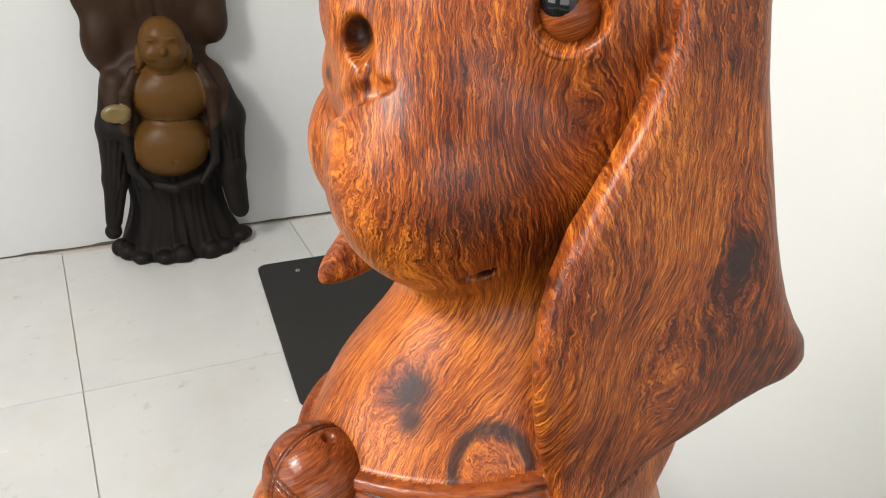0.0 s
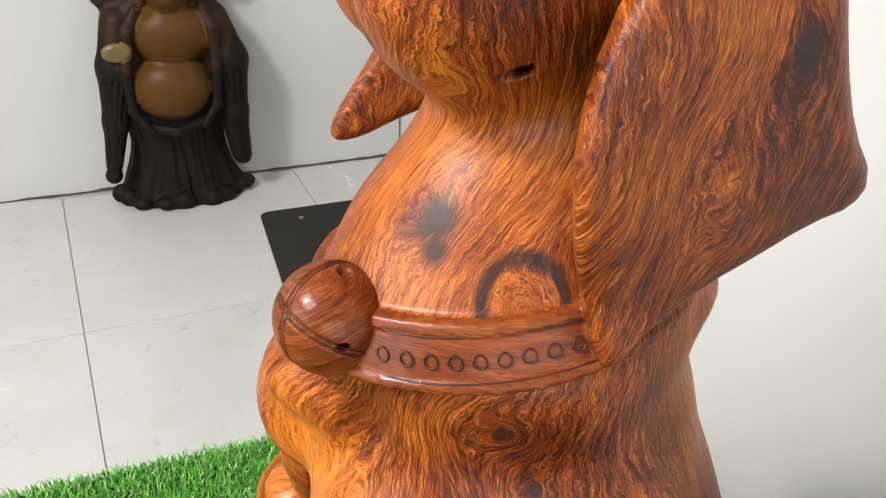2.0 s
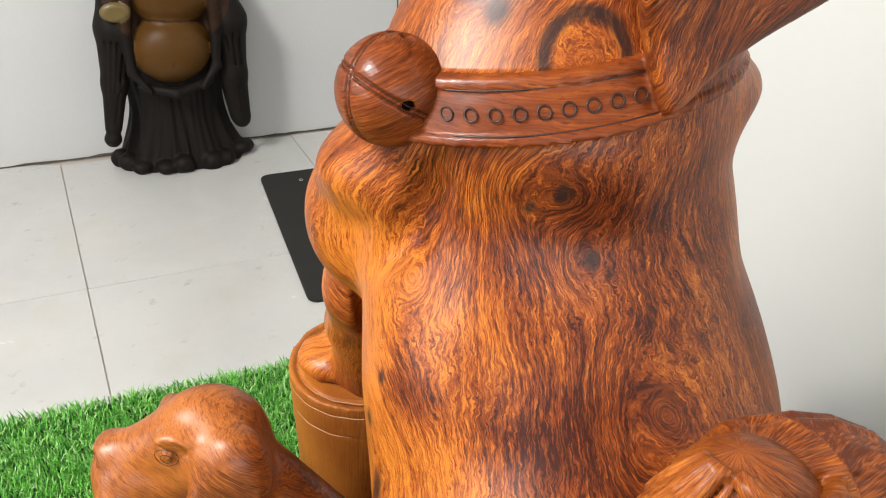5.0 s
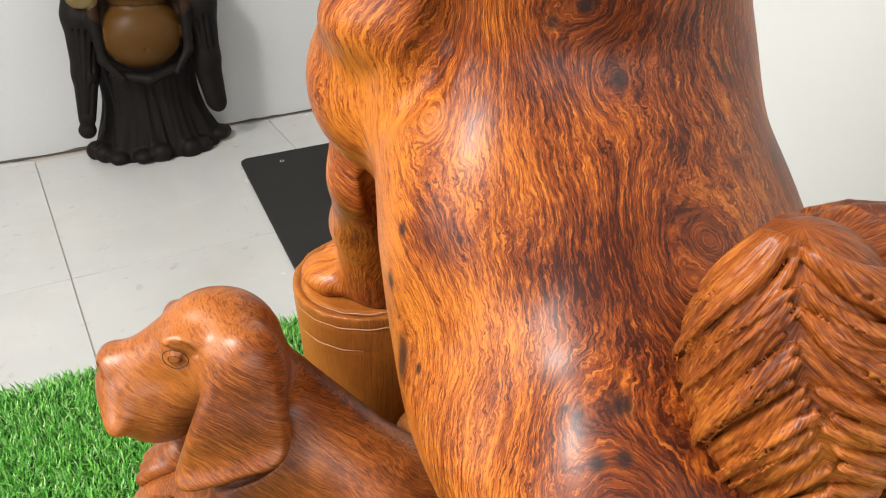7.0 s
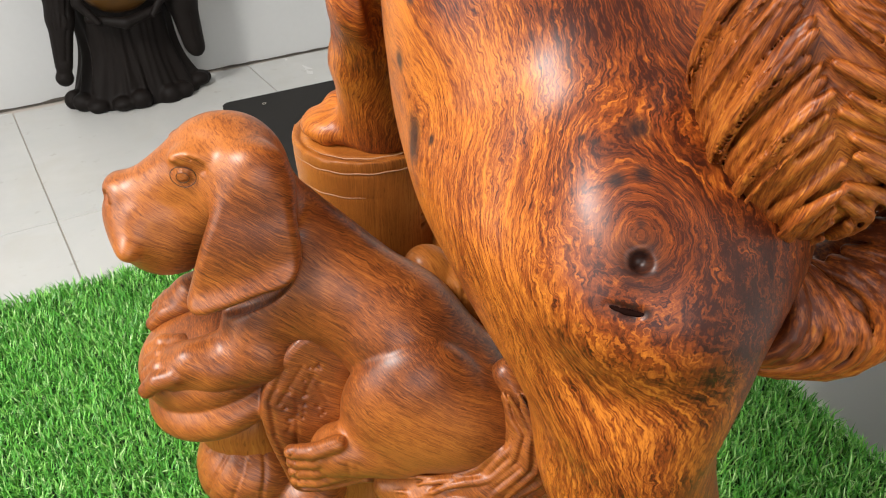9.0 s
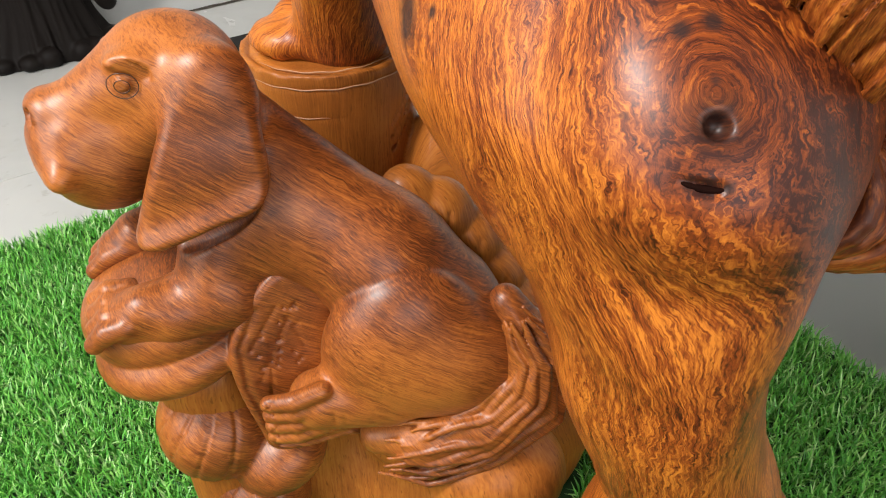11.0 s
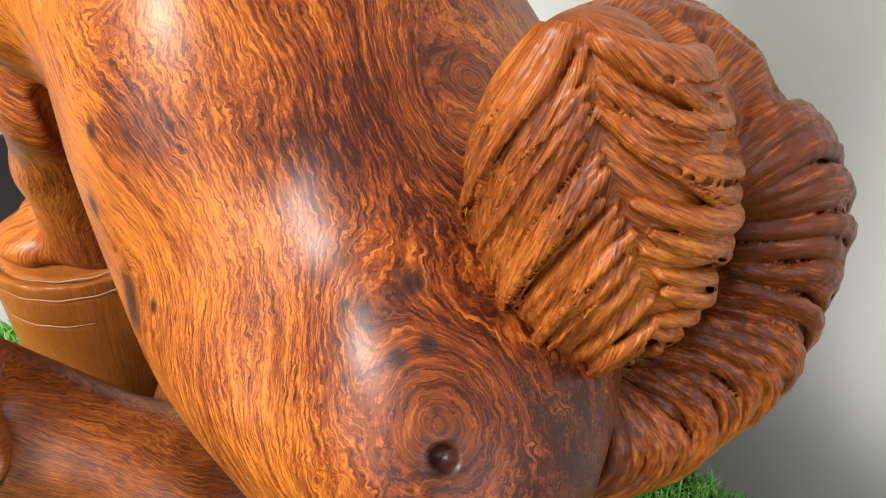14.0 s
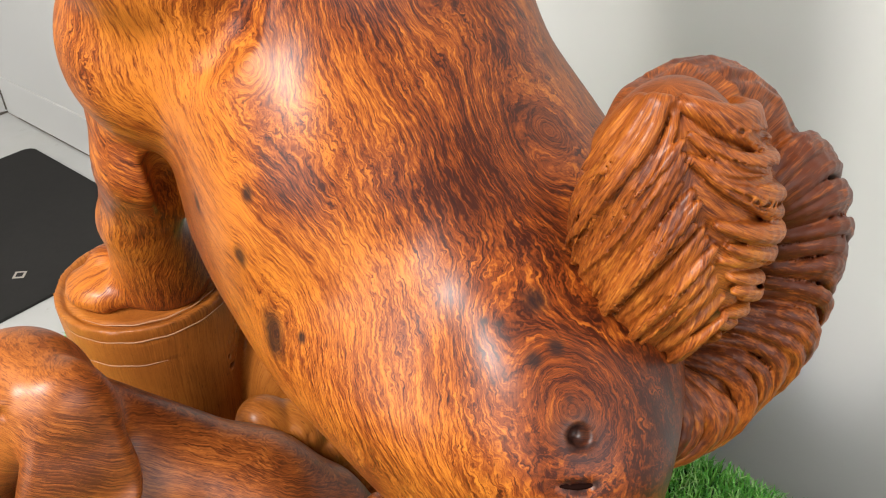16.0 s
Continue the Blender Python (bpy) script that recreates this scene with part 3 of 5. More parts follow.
def polygon(pts):
    pts = [np.array(p, float) for p in pts]

    def fn(u, v):
        d = np.full(np.broadcast(u, v).shape, 1e9)
        s = np.ones(d.shape)
        for i in range(len(pts)):
            a, b = pts[i], pts[i - 1]
            e = b - a
            wx, wy = u - a[0], v - a[1]
            t = np.clip((wx * e[0] + wy * e[1]) / (e @ e), 0, 1)
            d = np.minimum(d, (wx - e[0] * t) ** 2 + (wy - e[1] * t) ** 2)
            c1, c2, c3 = v >= a[1], v < b[1], e[0] * wy > e[1] * wx
            s = np.where((c1 & c2 & c3) | (~c1 & ~c2 & ~c3), -s, s)
        return s * np.sqrt(d)
    return fn


def slab(outline, face, thick, rnd):
    """A flap: outline in (across, up), its outer face at depth face(across, up)."""
    poly = polygon(outline)

    def fn(x, y, z):
        p = poly(x, z) + rnd
        q = np.abs(y - face(x, z) - thick / 2) - thick / 2 + rnd
        return (np.sqrt(np.maximum(p, 0) ** 2 + np.maximum(q, 0) ** 2) + np.minimum(np.maximum(p, q), 0) - rnd) * 0.85
    return fn


def smooth_loop(pts, n=3):
    """A closed outline with its corners cut n times."""
    p = np.array(pts, float)
    for _ in range(n):
        q = np.roll(p, -1, 0)
        p = np.stack([0.75 * p + 0.25 * q, 0.25 * p + 0.75 * q], 1).reshape(-1, 2)
    return p


def tube(pts, r, n=6, closed=False):
    """A thin round cord along pts."""
    p = np.array(pts, float)
    if closed:
        t = np.roll(p, -1, 0) - np.roll(p, 1, 0)
    else:
        t = np.gradient(p, axis=0)
    t /= np.linalg.norm(t, axis=1)[:, None] + 1e-9
    side = np.cross(t, (0.31, -0.9, 0.3))
    side /= np.linalg.norm(side, axis=1)[:, None] + 1e-9
    up = np.cross(side, t)
    rr = np.full(len(p), r) if isinstance(r, float) else np.array(r)
    v = np.concatenate([p + rr[:, None] * (math.cos(a) * side + math.sin(a) * up) for a in np.arange(n) * 2 * math.pi / n])
    m = len(p)
    f = []
    for j in range(n):
        k = (j + 1) % n
        for i in range(m if closed else m - 1):
            i2 = (i + 1) % m
            f.append((j * m + i, j * m + i2, k * m + i2, k * m + i))
    return v, np.array(f)


def globe(c, r, nu=28, nv=16):
    r = np.array((r, r, r) if isinstance(r, float) else r)
    th, ph = np.meshgrid(np.linspace(0, 2 * math.pi, nu, endpoint=False), np.linspace(0.02, math.pi - 0.02, nv), indexing="ij")
    v = np.stack([np.cos(th) * np.sin(ph), np.sin(th) * np.sin(ph), np.cos(ph)], -1).reshape(-1, 3) * r + np.array(c)
    f = [(i * nv + j, i * nv + j + 1, ((i + 1) % nu) * nv + j + 1, ((i + 1) % nu) * nv + j) for i in range(nu) for j in range(nv - 1)]
    return v, np.array(f)


EAR = smooth_loop(((0.084, 1.42), (0.090, 1.362), (0.082, 1.33), (0.066, 1.30), (0.048, 1.264), (0.0405, 1.225), (0.043, 1.19), (0.048, 1.16), (0.056, 1.135), (0.063, 1.114), (0.073, 1.116), (0.088, 1.130), (0.105, 1.141), (0.135, 1.154), (0.163, 1.168), (0.186, 1.173), (0.194, 1.188), (0.175, 1.215), (0.161, 1.25), (0.147, 1.30), (0.135, 1.345), (0.125, 1.42)), 1)
FAR_EAR = smooth_loop(((-0.030, 1.235), (-0.052, 1.211), (-0.068, 1.183), (-0.088, 1.15), (-0.086, 1.138), (-0.068, 1.141), (-0.04, 1.158), (0.0, 1.175), (0.03, 1.235)), 2)


def ear_face(u, z):
    return 0.286 + 0.42 * np.maximum(0, u - 0.06) + 0.12 * np.maximum(0, z - 1.2) - 0.5 * np.maximum(0, 0.055 - u) - 0.25 * np.maximum(0, 1.15 - z)


def collar_mid(u):
    return 1.1145 + 0.16 * u


def collar(out, up, half):
    def fn(x, y, z):
        return np.maximum(trunk(x, y, z) - out, np.abs(z - collar_mid(x) - up) - half)
    return fn


BELL = np.array((-0.067, 0.325, 1.109))


def band(c, r, normal, half, depth):
    """A groove round a ball, in the plane with that normal."""
    n = np.array(normal, float) / np.linalg.norm(normal)

    def fn(x, y, z):
        p = (x - c[0], y - c[1], z - c[2])
        h = np.abs(p[0] * n[0] + p[1] * n[1] + p[2] * n[2])
        rad = np.sqrt(p[0] ** 2 + p[1] ** 2 + p[2] ** 2)
        return np.sqrt((np.maximum(h - half, 0)) ** 2 + np.maximum(np.abs(rad - r) - depth, 0) ** 2) - 0.0006
    return fn


CRACK = np.array([(0.0012, 0.1148, 0.8693), (0.0065, 0.1118, 0.8675), (0.0113, 0.1098, 0.8665), (0.0165, 0.1078, 0.8663), (0.0218, 0.1060, 0.8672)])


def carve_dog(f):
    f.put(trunk, (-0.14, 0.08, 0.62), (0.2, 0.65, 1.27), 0.02)
    # hind leg and foot
    f.chain([(0.0403, 0.1642, 0.7057), (0.0704, 0.1553, 0.6166), (0.08, 0.16, 0.54), (0.085, 0.155, 0.46)], [0.0442, 0.0405, 0.068, 0.072], 0.03)
    f.ball((0.075, 0.13, 0.435), (0.065, 0.10, 0.045), 0.03)
    # chest, shoulder and fore leg
    f.ball((-0.0781, 0.3906, 0.9975), (0.0504, 0.0429, 0.0599), 0.016)
    f.ball((-0.067, 0.3585, 1.0478), (0.0459, 0.033, 0.0244), 0.026)
    f.ball((-0.0463, 0.3481, 0.9845), (0.0373, 0.0498, 0.0485), 0.018)
    f.ball((-0.0223, 0.3095, 0.9373), (0.0573, 0.0666, 0.0732), 0.03)
    f.chain([(-0.0806, 0.4276, 0.9804), (-0.0913, 0.4243, 0.914), (-0.103, 0.4614, 0.853), (-0.0927, 0.49, 0.7901)], [0.0387, 0.0319, 0.0262, 0.0376], 0.012)
    f.ball((-0.130, 0.505, 0.779), (0.036, 0.031, 0.016), 0.012)
    f.ball((-0.130, 0.518, 0.792), (0.014, 0.014, 0.011), 0.006)
    for k in range(3):
        f.ball((-0.152 + 0.006 * k, 0.520 - 0.017 * k, 0.777), (0.012, 0.0095, 0.0105), 0.003)
    f.cone((-0.090, 0.394, 0.925), (-0.084, 0.410, 0.85), 0.009, 0.010, 0.008, True)
    f.cone((-0.082, 0.404, 0.90), (-0.070, 0.425, 0.815), 0.009, 0.016, 0.008, True)
    # crease beside the breast
    f.chain([(-0.0426, 0.2943, 1.0784), (-0.0464, 0.298, 1.0636), (-0.0506, 0.302, 1.0487), (-0.0589, 0.306, 1.0312), (-0.0694, 0.3094, 1.0179), (-0.082, 0.3192, 1.0024)], [0.004, 0.007, 0.008, 0.008, 0.007, 0.004], 0.012, True)
    # swell of the hip
    f.ball((0.0275, 0.1540, 0.8745), (0.0385, 0.0285, 0.0530), 0.030, turn=(-45, 0, 0))
    # swell behind the collar
    f.ball((0.079, 0.410, 1.091), (0.075, 0.064, 0.030), 0.03)
    # head
    f.ball((0.058, 0.41, 1.365), (0.078, 0.085, 0.08), 0.02)
    f.ball((0.060, 0.402, 1.285), (0.066, 0.068, 0.07), 0.03)
    f.ball((-0.004, 0.360, 1.280), (0.056, 0.050, 0.062), 0.03)
    f.ball((-0.031, 0.418, 1.268), (0.0465, 0.030, 0.050), 0.006)
    f.ball((-0.002, 0.386, 1.350), (0.055, 0.045, 0.042), 0.03)
    f.ball((-0.034, 0.385, 1.352), (0.0255, 0.036, 0.03), 0.014)
    f.ball((-0.03, 0.395, 1.315), (0.034, 0.022, 0.03), 0.012)
    f.put(slab(EAR, ear_face, 0.028, 0.010), (0.03, 0.26, 1.07), (0.21, 0.38, 1.42), 0.002)
    f.put(slab(FAR_EAR, lambda u, z: 0.466 + 0 * u, 0.02, 0.009), (-0.1, 0.46, 1.13), (0.03, 0.49, 1.24), 0.006)
    # nostrils, lips, mouth corner, eye socket
    f.ball((-0.0400, 0.349, 1.345), (0.0070, 0.012, 0.0105), 0.003, True)
    f.ball((-0.062, 0.395, 1.349), (0.007, 0.006, 0.008), 0.003, True)
    f.cone((-0.0385, 0.345, 1.337), (-0.0320, 0.341, 1.324), 0.0042, 0.0030, 0.002, True)
    f.chain([(-0.026, 0.336, 1.329), (-0.036, 0.341, 1.325), (-0.048, 0.349, 1.316), (-0.060, 0.374, 1.300), (-0.062, 0.392, 1.275)], [0.0016, 0.0034, 0.0042, 0.004, 0.004], 0.005, True)
    f.cone((0.0085, 0.3240, 1.2380), (0.0200, 0.3290, 1.2435), 0.0026, 0.0046, 0.001, True)
    f.cone((0.0150, 0.3270, 1.2415), (0.0200, 0.3350, 1.2440), 0.0034, 0.0046, 0.001, True)
    f.ball((0.0475, 0.327, 1.364), (0.0156, 0.013, 0.0152), 0.0035, True)
    # collar and bell
    f.put(collar(0.0035, 0.0, 0.0145), (-0.12, 0.25, 1.07), (0.2, 0.55, 1.17), 0.002)
    f.put(collar(0.0055, 0.0125, 0.0024), (-0.12, 0.25, 1.07), (0.2, 0.55, 1.17), 0.0015)
    f.put(collar(0.0055, -0.0125, 0.0024), (-0.12, 0.25, 1.07), (0.2, 0.55, 1.17), 0.0015)
    # crack and hole in the hip knot
    f.chain(CRACK, [0.0006, 0.0017, 0.0021, 0.0018, 0.0006], 0.001, True)
    f.ball((0.0187, 0.1222, 0.8836), (0.0048, 0.0048, 0.0044), 0.004, True)


shells = []
for lo, hi, h in (((-0.125, 0.255, 1.052), (0.215, 0.56, 1.43), 0.0017), ((-0.18, 0.06, 0.40), (0.205, 0.64, 1.0537), 0.0024)):
    dog = Field(lo, hi, h)
    carve_dog(dog)
    v, q = dog.mesh()
    mid = v[q].mean(1)
    worn = (np.abs(mid[:, 2] - collar_mid(mid[:, 0])) < 0.0160) & (trunk(mid[:, 0], mid[:, 1], mid[:, 2]) > 0.0012) & (trunk(mid[:, 0], mid[:, 1], mid[:, 2]) < 0.0075) & (mid[:, 0] < 0.082)
    shells.append((v, q[~worn], 0))
    if worn.any():
        used = np.unique(q[worn])
        back = np.zeros(len(v), np.int64)
        back[used] = np.arange(len(used))
        shells.append((v[used], back[q[worn]], 7))
del dog

# bell
bell = Field(BELL - 0.034, BELL + 0.034, 0.0009)
bell.ball(BELL, 0.0298, 0.003)
for n in ((0.69, -0.71, 0.13), (0.49, 0.20, 0.85)):
    n = np.array(n) / np.linalg.norm(n)
    for o in (-0.0013, 0.0013):
        bell.put(band(BELL + n * o, 0.0298, n, 0.0001, 0.0012), BELL - 0.032, BELL + 0.032, 0.0008, True)
bell.ball(BELL + np.array((0.0095, -0.0285, 0.0020)), (0.0036, 0.0080, 0.0032), 0.001, True)
bell.ball(BELL + np.array((0.008, 0.0, 0.0285)), (0.004, 0.004, 0.003), 0.001, True)
shells.append((*bell.mesh(), 6))
# black ball standing in for the shade inside the bell's hole
shells.append((*globe(BELL + np.array((0.0080, -0.0220, 0.0020)), 0.0038), 8))

# eye, and the thin cut lines of the collar
shells.append((*globe((0.0475, 0.3405, 1.3625), 0.0136), 6))
# black ball as shade in the mouth's corner, blackened bottom of the knot's hole and crack
shells.append((*globe((0.0185, 0.3350, 1.2432), (0.0062, 0.0042, 0.0042)), 8))
shells.append((*globe((0.0187, 0.1305, 0.8762), (0.0066, 0.0064, 0.0062)), 8))
shells.append((*tube(CRACK + np.array((0, 0.0011, -0.0009)), np.array((0.0004, 0.0013, 0.0017, 0.0014, 0.0004)), 8), 8))
for n in ((0.69, -0.71, 0.13), (0.49, 0.20, 0.85)):
    n = np.array(n) / np.linalg.norm(n)
    e1 = np.cross(n, (0.2, 0.3, 0.9))
    e1 /= np.linalg.norm(e1)
    e2 = np.cross(n, e1)
    for o in (-0.0013, 0.0013):
        shells.append((*tube([BELL + n * o + 0.0290 * (math.cos(a) * e1 + math.sin(a) * e2) for a in np.linspace(0, 2 * math.pi, 60, endpoint=False)], 0.0002, 5, True), 5))
shells.append((*globe((0.0440, 0.3352, 1.3672), 0.0088), 4))
for a0, a1, r0, w in ((-172, -12, 0.0166, 0.0023), (-135, -22, 0.0208, 0.0018)):
    arc = [(0.0475 + r0 * math.cos(radians(a)), 0.3300 + 0.0015 * (r0 > 0.017), 1.3625 + r0 * math.sin(radians(a))) for a in np.linspace(a0, a1, 18)]
    shells.append((*tube(arc, w * np.sin(np.linspace(0.3, math.pi - 0.3, 18))), 0))
for i in range(9):
    u = -0.0387 + 0.0927 * i / 8
    c = on_trunk(u, collar_mid(u) - 0.0005, 0.0043)
    sx = (on_trunk(u + 0.003, collar_mid(u), 0.0036) - on_trunk(u - 0.003, collar_mid(u), 0.0036)) / 0.006
    sx /= np.linalg.norm(sx)
    sz = (on_trunk(u, c[2] + 0.003, 0.0036) - on_trunk(u, c[2] - 0.003, 0.0036)) / 0.006
    sz /= np.linalg.norm(sz)
    shells.append((*tube([c + 0.0033 * (math.cos(a) * sx + math.sin(a) * sz) for a in np.linspace(0, 2 * math.pi, 20, endpoint=False)], 0.00055, 5, True), 5))
for dz in (0.0092, -0.0098):
    shells.append((*tube([on_trunk(u, collar_mid(u) + dz, 0.0043) for u in np.linspace(-0.05, 0.075, 40)], 0.00055, 5), 5))

# stump under the fore paw, and the base
st = Field((-0.335, 0.10, 0.385), (0.14, 0.61, 0.80), 0.0022)


def stump(x, y, z):
    r = np.sqrt((x + 0.106) ** 2 + (y - 0.515) ** 2)
    rim = 0.0700 - 0.03 * np.maximum(0, 0.752 - z) - 0.0008 * np.exp(-((z - 0.757) / 0.0010) ** 2) - 0.0009 * np.exp(-((z - 0.733) / 0.0010) ** 2) * (x < -0.10)
    top = 0.768 - 0.003 * np.exp(-((r - 0.062) / 0.002) ** 2) + 0.0006 * np.sin(160 * x) * np.sin(190 * y)
    return np.maximum(r - rim, np.maximum(z - top, 0.39 - z)) * 0.9


st.put(stump, (-0.20, 0.44, 0.39), (-0.03, 0.60, 0.78), 0.004)
for k in range(3):
    st.cone((-0.066, 0.463, 0.715 - 0.012 * k), (-0.048, 0.480, 0.735 - 0.012 * k), 0.0020, 0.0016, 0.002, True)
st.ball((-0.06, 0.42, 0.43), (0.17, 0.14, 0.14), 0.04)
st.ball((0.0, 0.42, 0.56), (0.07, 0.07, 0.10), 0.03)
for x, y, z, r in ((-0.062, 0.375, 0.700, 0.022), (-0.040, 0.372, 0.688, 0.023), (-0.018, 0.370, 0.662, 0.022), (0.000, 0.366, 0.630, 0.022), (0.016, 0.360, 0.595, 0.024), (0.030, 0.352, 0.555, 0.024)):
    st.ball((x, y, z), (r, 0.022, 1.25 * r), 0.002, turn=(0, -30, 0))
    st.cone((x + 0.004, y - 0.020, z + 0.014), (x - 0.004, y - 0.022, z - 0.016), 0.0016, 0.0012, 0.002, True)
st.ball((-0.020, 0.475, 0.60), (0.040, 0.050, 0.12), 0.01)
st.cone((-0.16, 0.36, 0.56), (-0.14, 0.37, 0.42), 0.045, 0.06, 0.01)
st.chain([(-0.226, 0.345, 0.59), (-0.215, 0.35, 0.46)], [0.040, 0.05], 0.012)
st.ball((-0.06, 0.31, 0.54), (0.06, 0.05, 0.05), 0.02)
st.ball((-0.02, 0.275, 0.50), (0.055, 0.045, 0.05), 0.01)
shells.append((*st.mesh(), 2))
for z, r, a0, a1 in ((0.7575, 0.0700, -160, -25), (0.7683, 0.0625, -150, -40), (0.7335, 0.0693, -150, -95)):
    shells.append((*tube([(-0.106 + r * math.cos(radians(a)), 0.515 + r * math.sin(radians(a)), z + 0.0004 * math.sin(0.3 * a)) for a in np.linspace(a0, a1, 40)], 0.0006 * np.sin(np.linspace(0.2, 2.9, 40)), 5), 9))

# carved leaves below the pup
lf = Field((-0.335, 0.24, 0.44), (-0.05, 0.42, 0.72), 0.0016)
lf.ball((-0.240, 0.345, 0.662), (0.061, 0.056, 0.035), 0.004, turn=(6, -10, 0))
lf.ball((-0.238, 0.338, 0.638), (0.060, 0.057, 0.029), 0.0010, turn=(6, -12, 0))
lf.ball((-0.228, 0.335, 0.546), (0.046, 0.050, 0.046), 0.006)
lf.ball((-0.185, 0.318, 0.520), (0.040, 0.040, 0.030), 0.003, turn=(0, -25, 0))
lf.ball((-0.205, 0.325, 0.470), (0.040, 0.045, 0.040), 0.003)
LEAF = smooth_loop(((-0.180, 0.690), (-0.202, 0.655), (-0.200, 0.62), (-0.190, 0.580), (-0.186, 0.560), (-0.160, 0.552), (-0.120, 0.550), (-0.085, 0.520), (-0.07, 0.56), (-0.08, 0.66), (-0.13, 0.70), (-0.16, 0.705)), 2)


def leaf_face(u, z):
    return 0.292 + 0.25 * (u + 0.15) + 0.15 * (z - 0.6)


def on_leaf(u, z, d=0.0):
    return (u, float(leaf_face(u, z)) + d, z)


lf.put(slab(LEAF, leaf_face, 0.045, 0.006), (-0.21, 0.25, 0.5), (-0.05, 0.36, 0.71), 0.003)
RIM = [(-0.178, 0.680), (-0.192, 0.655), (-0.192, 0.622), (-0.183, 0.585), (-0.178, 0.566), (-0.160, 0.559), (-0.124, 0.556), (-0.098, 0.540)]
lf.chain([on_leaf(*p) for p in RIM], [0.0018] * len(RIM), 0.0015, True)
for a, b in (((-0.165, 0.678), (-0.186, 0.650)), ((-0.158, 0.668), (-0.150, 0.640)), ((-0.158, 0.668), (-0.184, 0.622)), ((-0.172, 0.655), (-0.178, 0.600))):
    lf.cone(on_leaf(*a), on_leaf(*b), 0.0011, 0.0011, 0.0012, True)
dots = random.Random(4)
for k in range(26):
    u, z = dots.uniform(-0.188, -0.150), dots.uniform(0.628, 0.684)
    lf.ball(on_leaf(u, z), (0.0012, 0.003, 0.0012), 0.0006, True)
# veins of the lower lobes
for c, r, spread in (((-0.228, 0.335, 0.546), (0.046, 0.050, 0.046), (-75, -45, -15, 15)), ((-0.205, 0.325, 0.470), (0.040, 0.045, 0.040), (-60, -25, 10))):
    for a in spread:
        q = [(c[0] + r[0] * math.sin(radians(a + 25 * w)) * math.cos(w), c[1] - r[1] * math.cos(radians(a + 25 * w)) * math.cos(w), c[2] + r[2] * math.sin(w)) for w in np.linspace(-0.9, 0.9, 8)]
        lf.chain(q, [0.0013] * 8, 0.0015, True)
for k in range(14):
    a, w = radians(dots.uniform(-60, 20)), dots.uniform(0.1, 0.8)
    lf.ball((-0.228 + 0.046 * math.sin(a) * math.cos(w), 0.335 - 0.050 * math.cos(a) * math.cos(w), 0.546 + 0.046 * math.sin(w)), 0.0013, 0.0006, True)
shells.append((*eased(*lf.mesh(), 1), 1))

# pup
pup = Field((-0.335, 0.22, 0.52), (0.06, 0.46, 0.88), 0.0018)
pup.ball((-0.2019, 0.3629, 0.8096), (0.0412, 0.0388, 0.0476), 0.02)
pup.ball((-0.2534, 0.359, 0.7778), (0.0387, 0.0321, 0.0399), 0.02)
pup.ball((-0.2688, 0.3542, 0.7945), (0.0246, 0.0254, 0.0185), 0.015)
pup.ball((-0.2735, 0.3511, 0.7791), (0.0155, 0.0389, 0.016), 0.012)
pup.ball((-0.2783, 0.3545, 0.8094), (0.0077, 0.0156, 0.0105), 0.008)
pup.ball((-0.2835, 0.356, 0.8125), (0.0070, 0.0135, 0.0070), 0.004)
pup.cone((-0.228, 0.357, 0.822), (-0.272, 0.3555, 0.8065), 0.0225, 0.0125, 0.010)
pup.ball((-0.258, 0.357, 0.768), (0.029, 0.031, 0.027), 0.010)
pup.ball((-0.272, 0.356, 0.785), (0.0155, 0.027, 0.021), 0.010)
pup.cone((-0.2161, 0.3598, 0.8277), (-0.2593, 0.3537, 0.808), 0.0242, 0.0079, 0.015)
pup.ball((-0.236, 0.378, 0.835), (0.009, 0.009, 0.006), 0.006)
pup.ball((-0.222, 0.335, 0.842), (0.014, 0.010, 0.006), 0.008)
# trunk, haunch, upper arm
pup.chain([(-0.1666, 0.3593, 0.7687), (-0.0928, 0.3305, 0.6843), (-0.0551, 0.3206, 0.6447)], [0.0303, 0.0452, 0.0447], 0.02)
pup.ball((-0.155, 0.337, 0.715), (0.034, 0.034, 0.045), 0.02)
pup.ball((-0.086, 0.288, 0.641), (0.054, 0.034, 0.064), 0.003, turn=(0, 18, 0))
pup.ball((-0.0419, 0.2879, 0.6184), (0.0452, 0.0328, 0.0414), 0.03)
pup.chain([(-0.184, 0.340, 0.735), (-0.200, 0.322, 0.694)], [0.031, 0.027], 0.016)
# fore legs with wrist and toes
pup.chain([(-0.196, 0.316, 0.682), (-0.230, 0.312, 0.678), (-0.258, 0.312, 0.676)], [0.025, 0.022, 0.019], 0.006)
pup.ball((-0.247, 0.306, 0.688), (0.015, 0.014, 0.013), 0.008)
for i in range(4):
    y = 0.296 + 0.0105 * i
    pup.chain([(-0.258, y, 0.682 + 0.002 * i), (-0.271, y, 0.679 + 0.003 * i), (-0.281, y + 0.001, 0.670 + 0.004 * i)], [0.0075, 0.0075, 0.0066], 0.0022)
pup.chain([(-0.225, 0.385, 0.706), (-0.255, 0.374, 0.698), (-0.270, 0.372, 0.690)], [0.018, 0.016, 0.014], 0.006)
for i in range(3):
    y = 0.362 + 0.011 * i
    pup.chain([(-0.264, y, 0.695), (-0.276, y, 0.690), (-0.287, y, 0.681)], [0.0072, 0.0072, 0.0064], 0.0016)
# hind foot with toes
pup.chain([(-0.10, 0.286, 0.600), (-0.146, 0.277, 0.611)], [0.026, 0.021], 0.008)
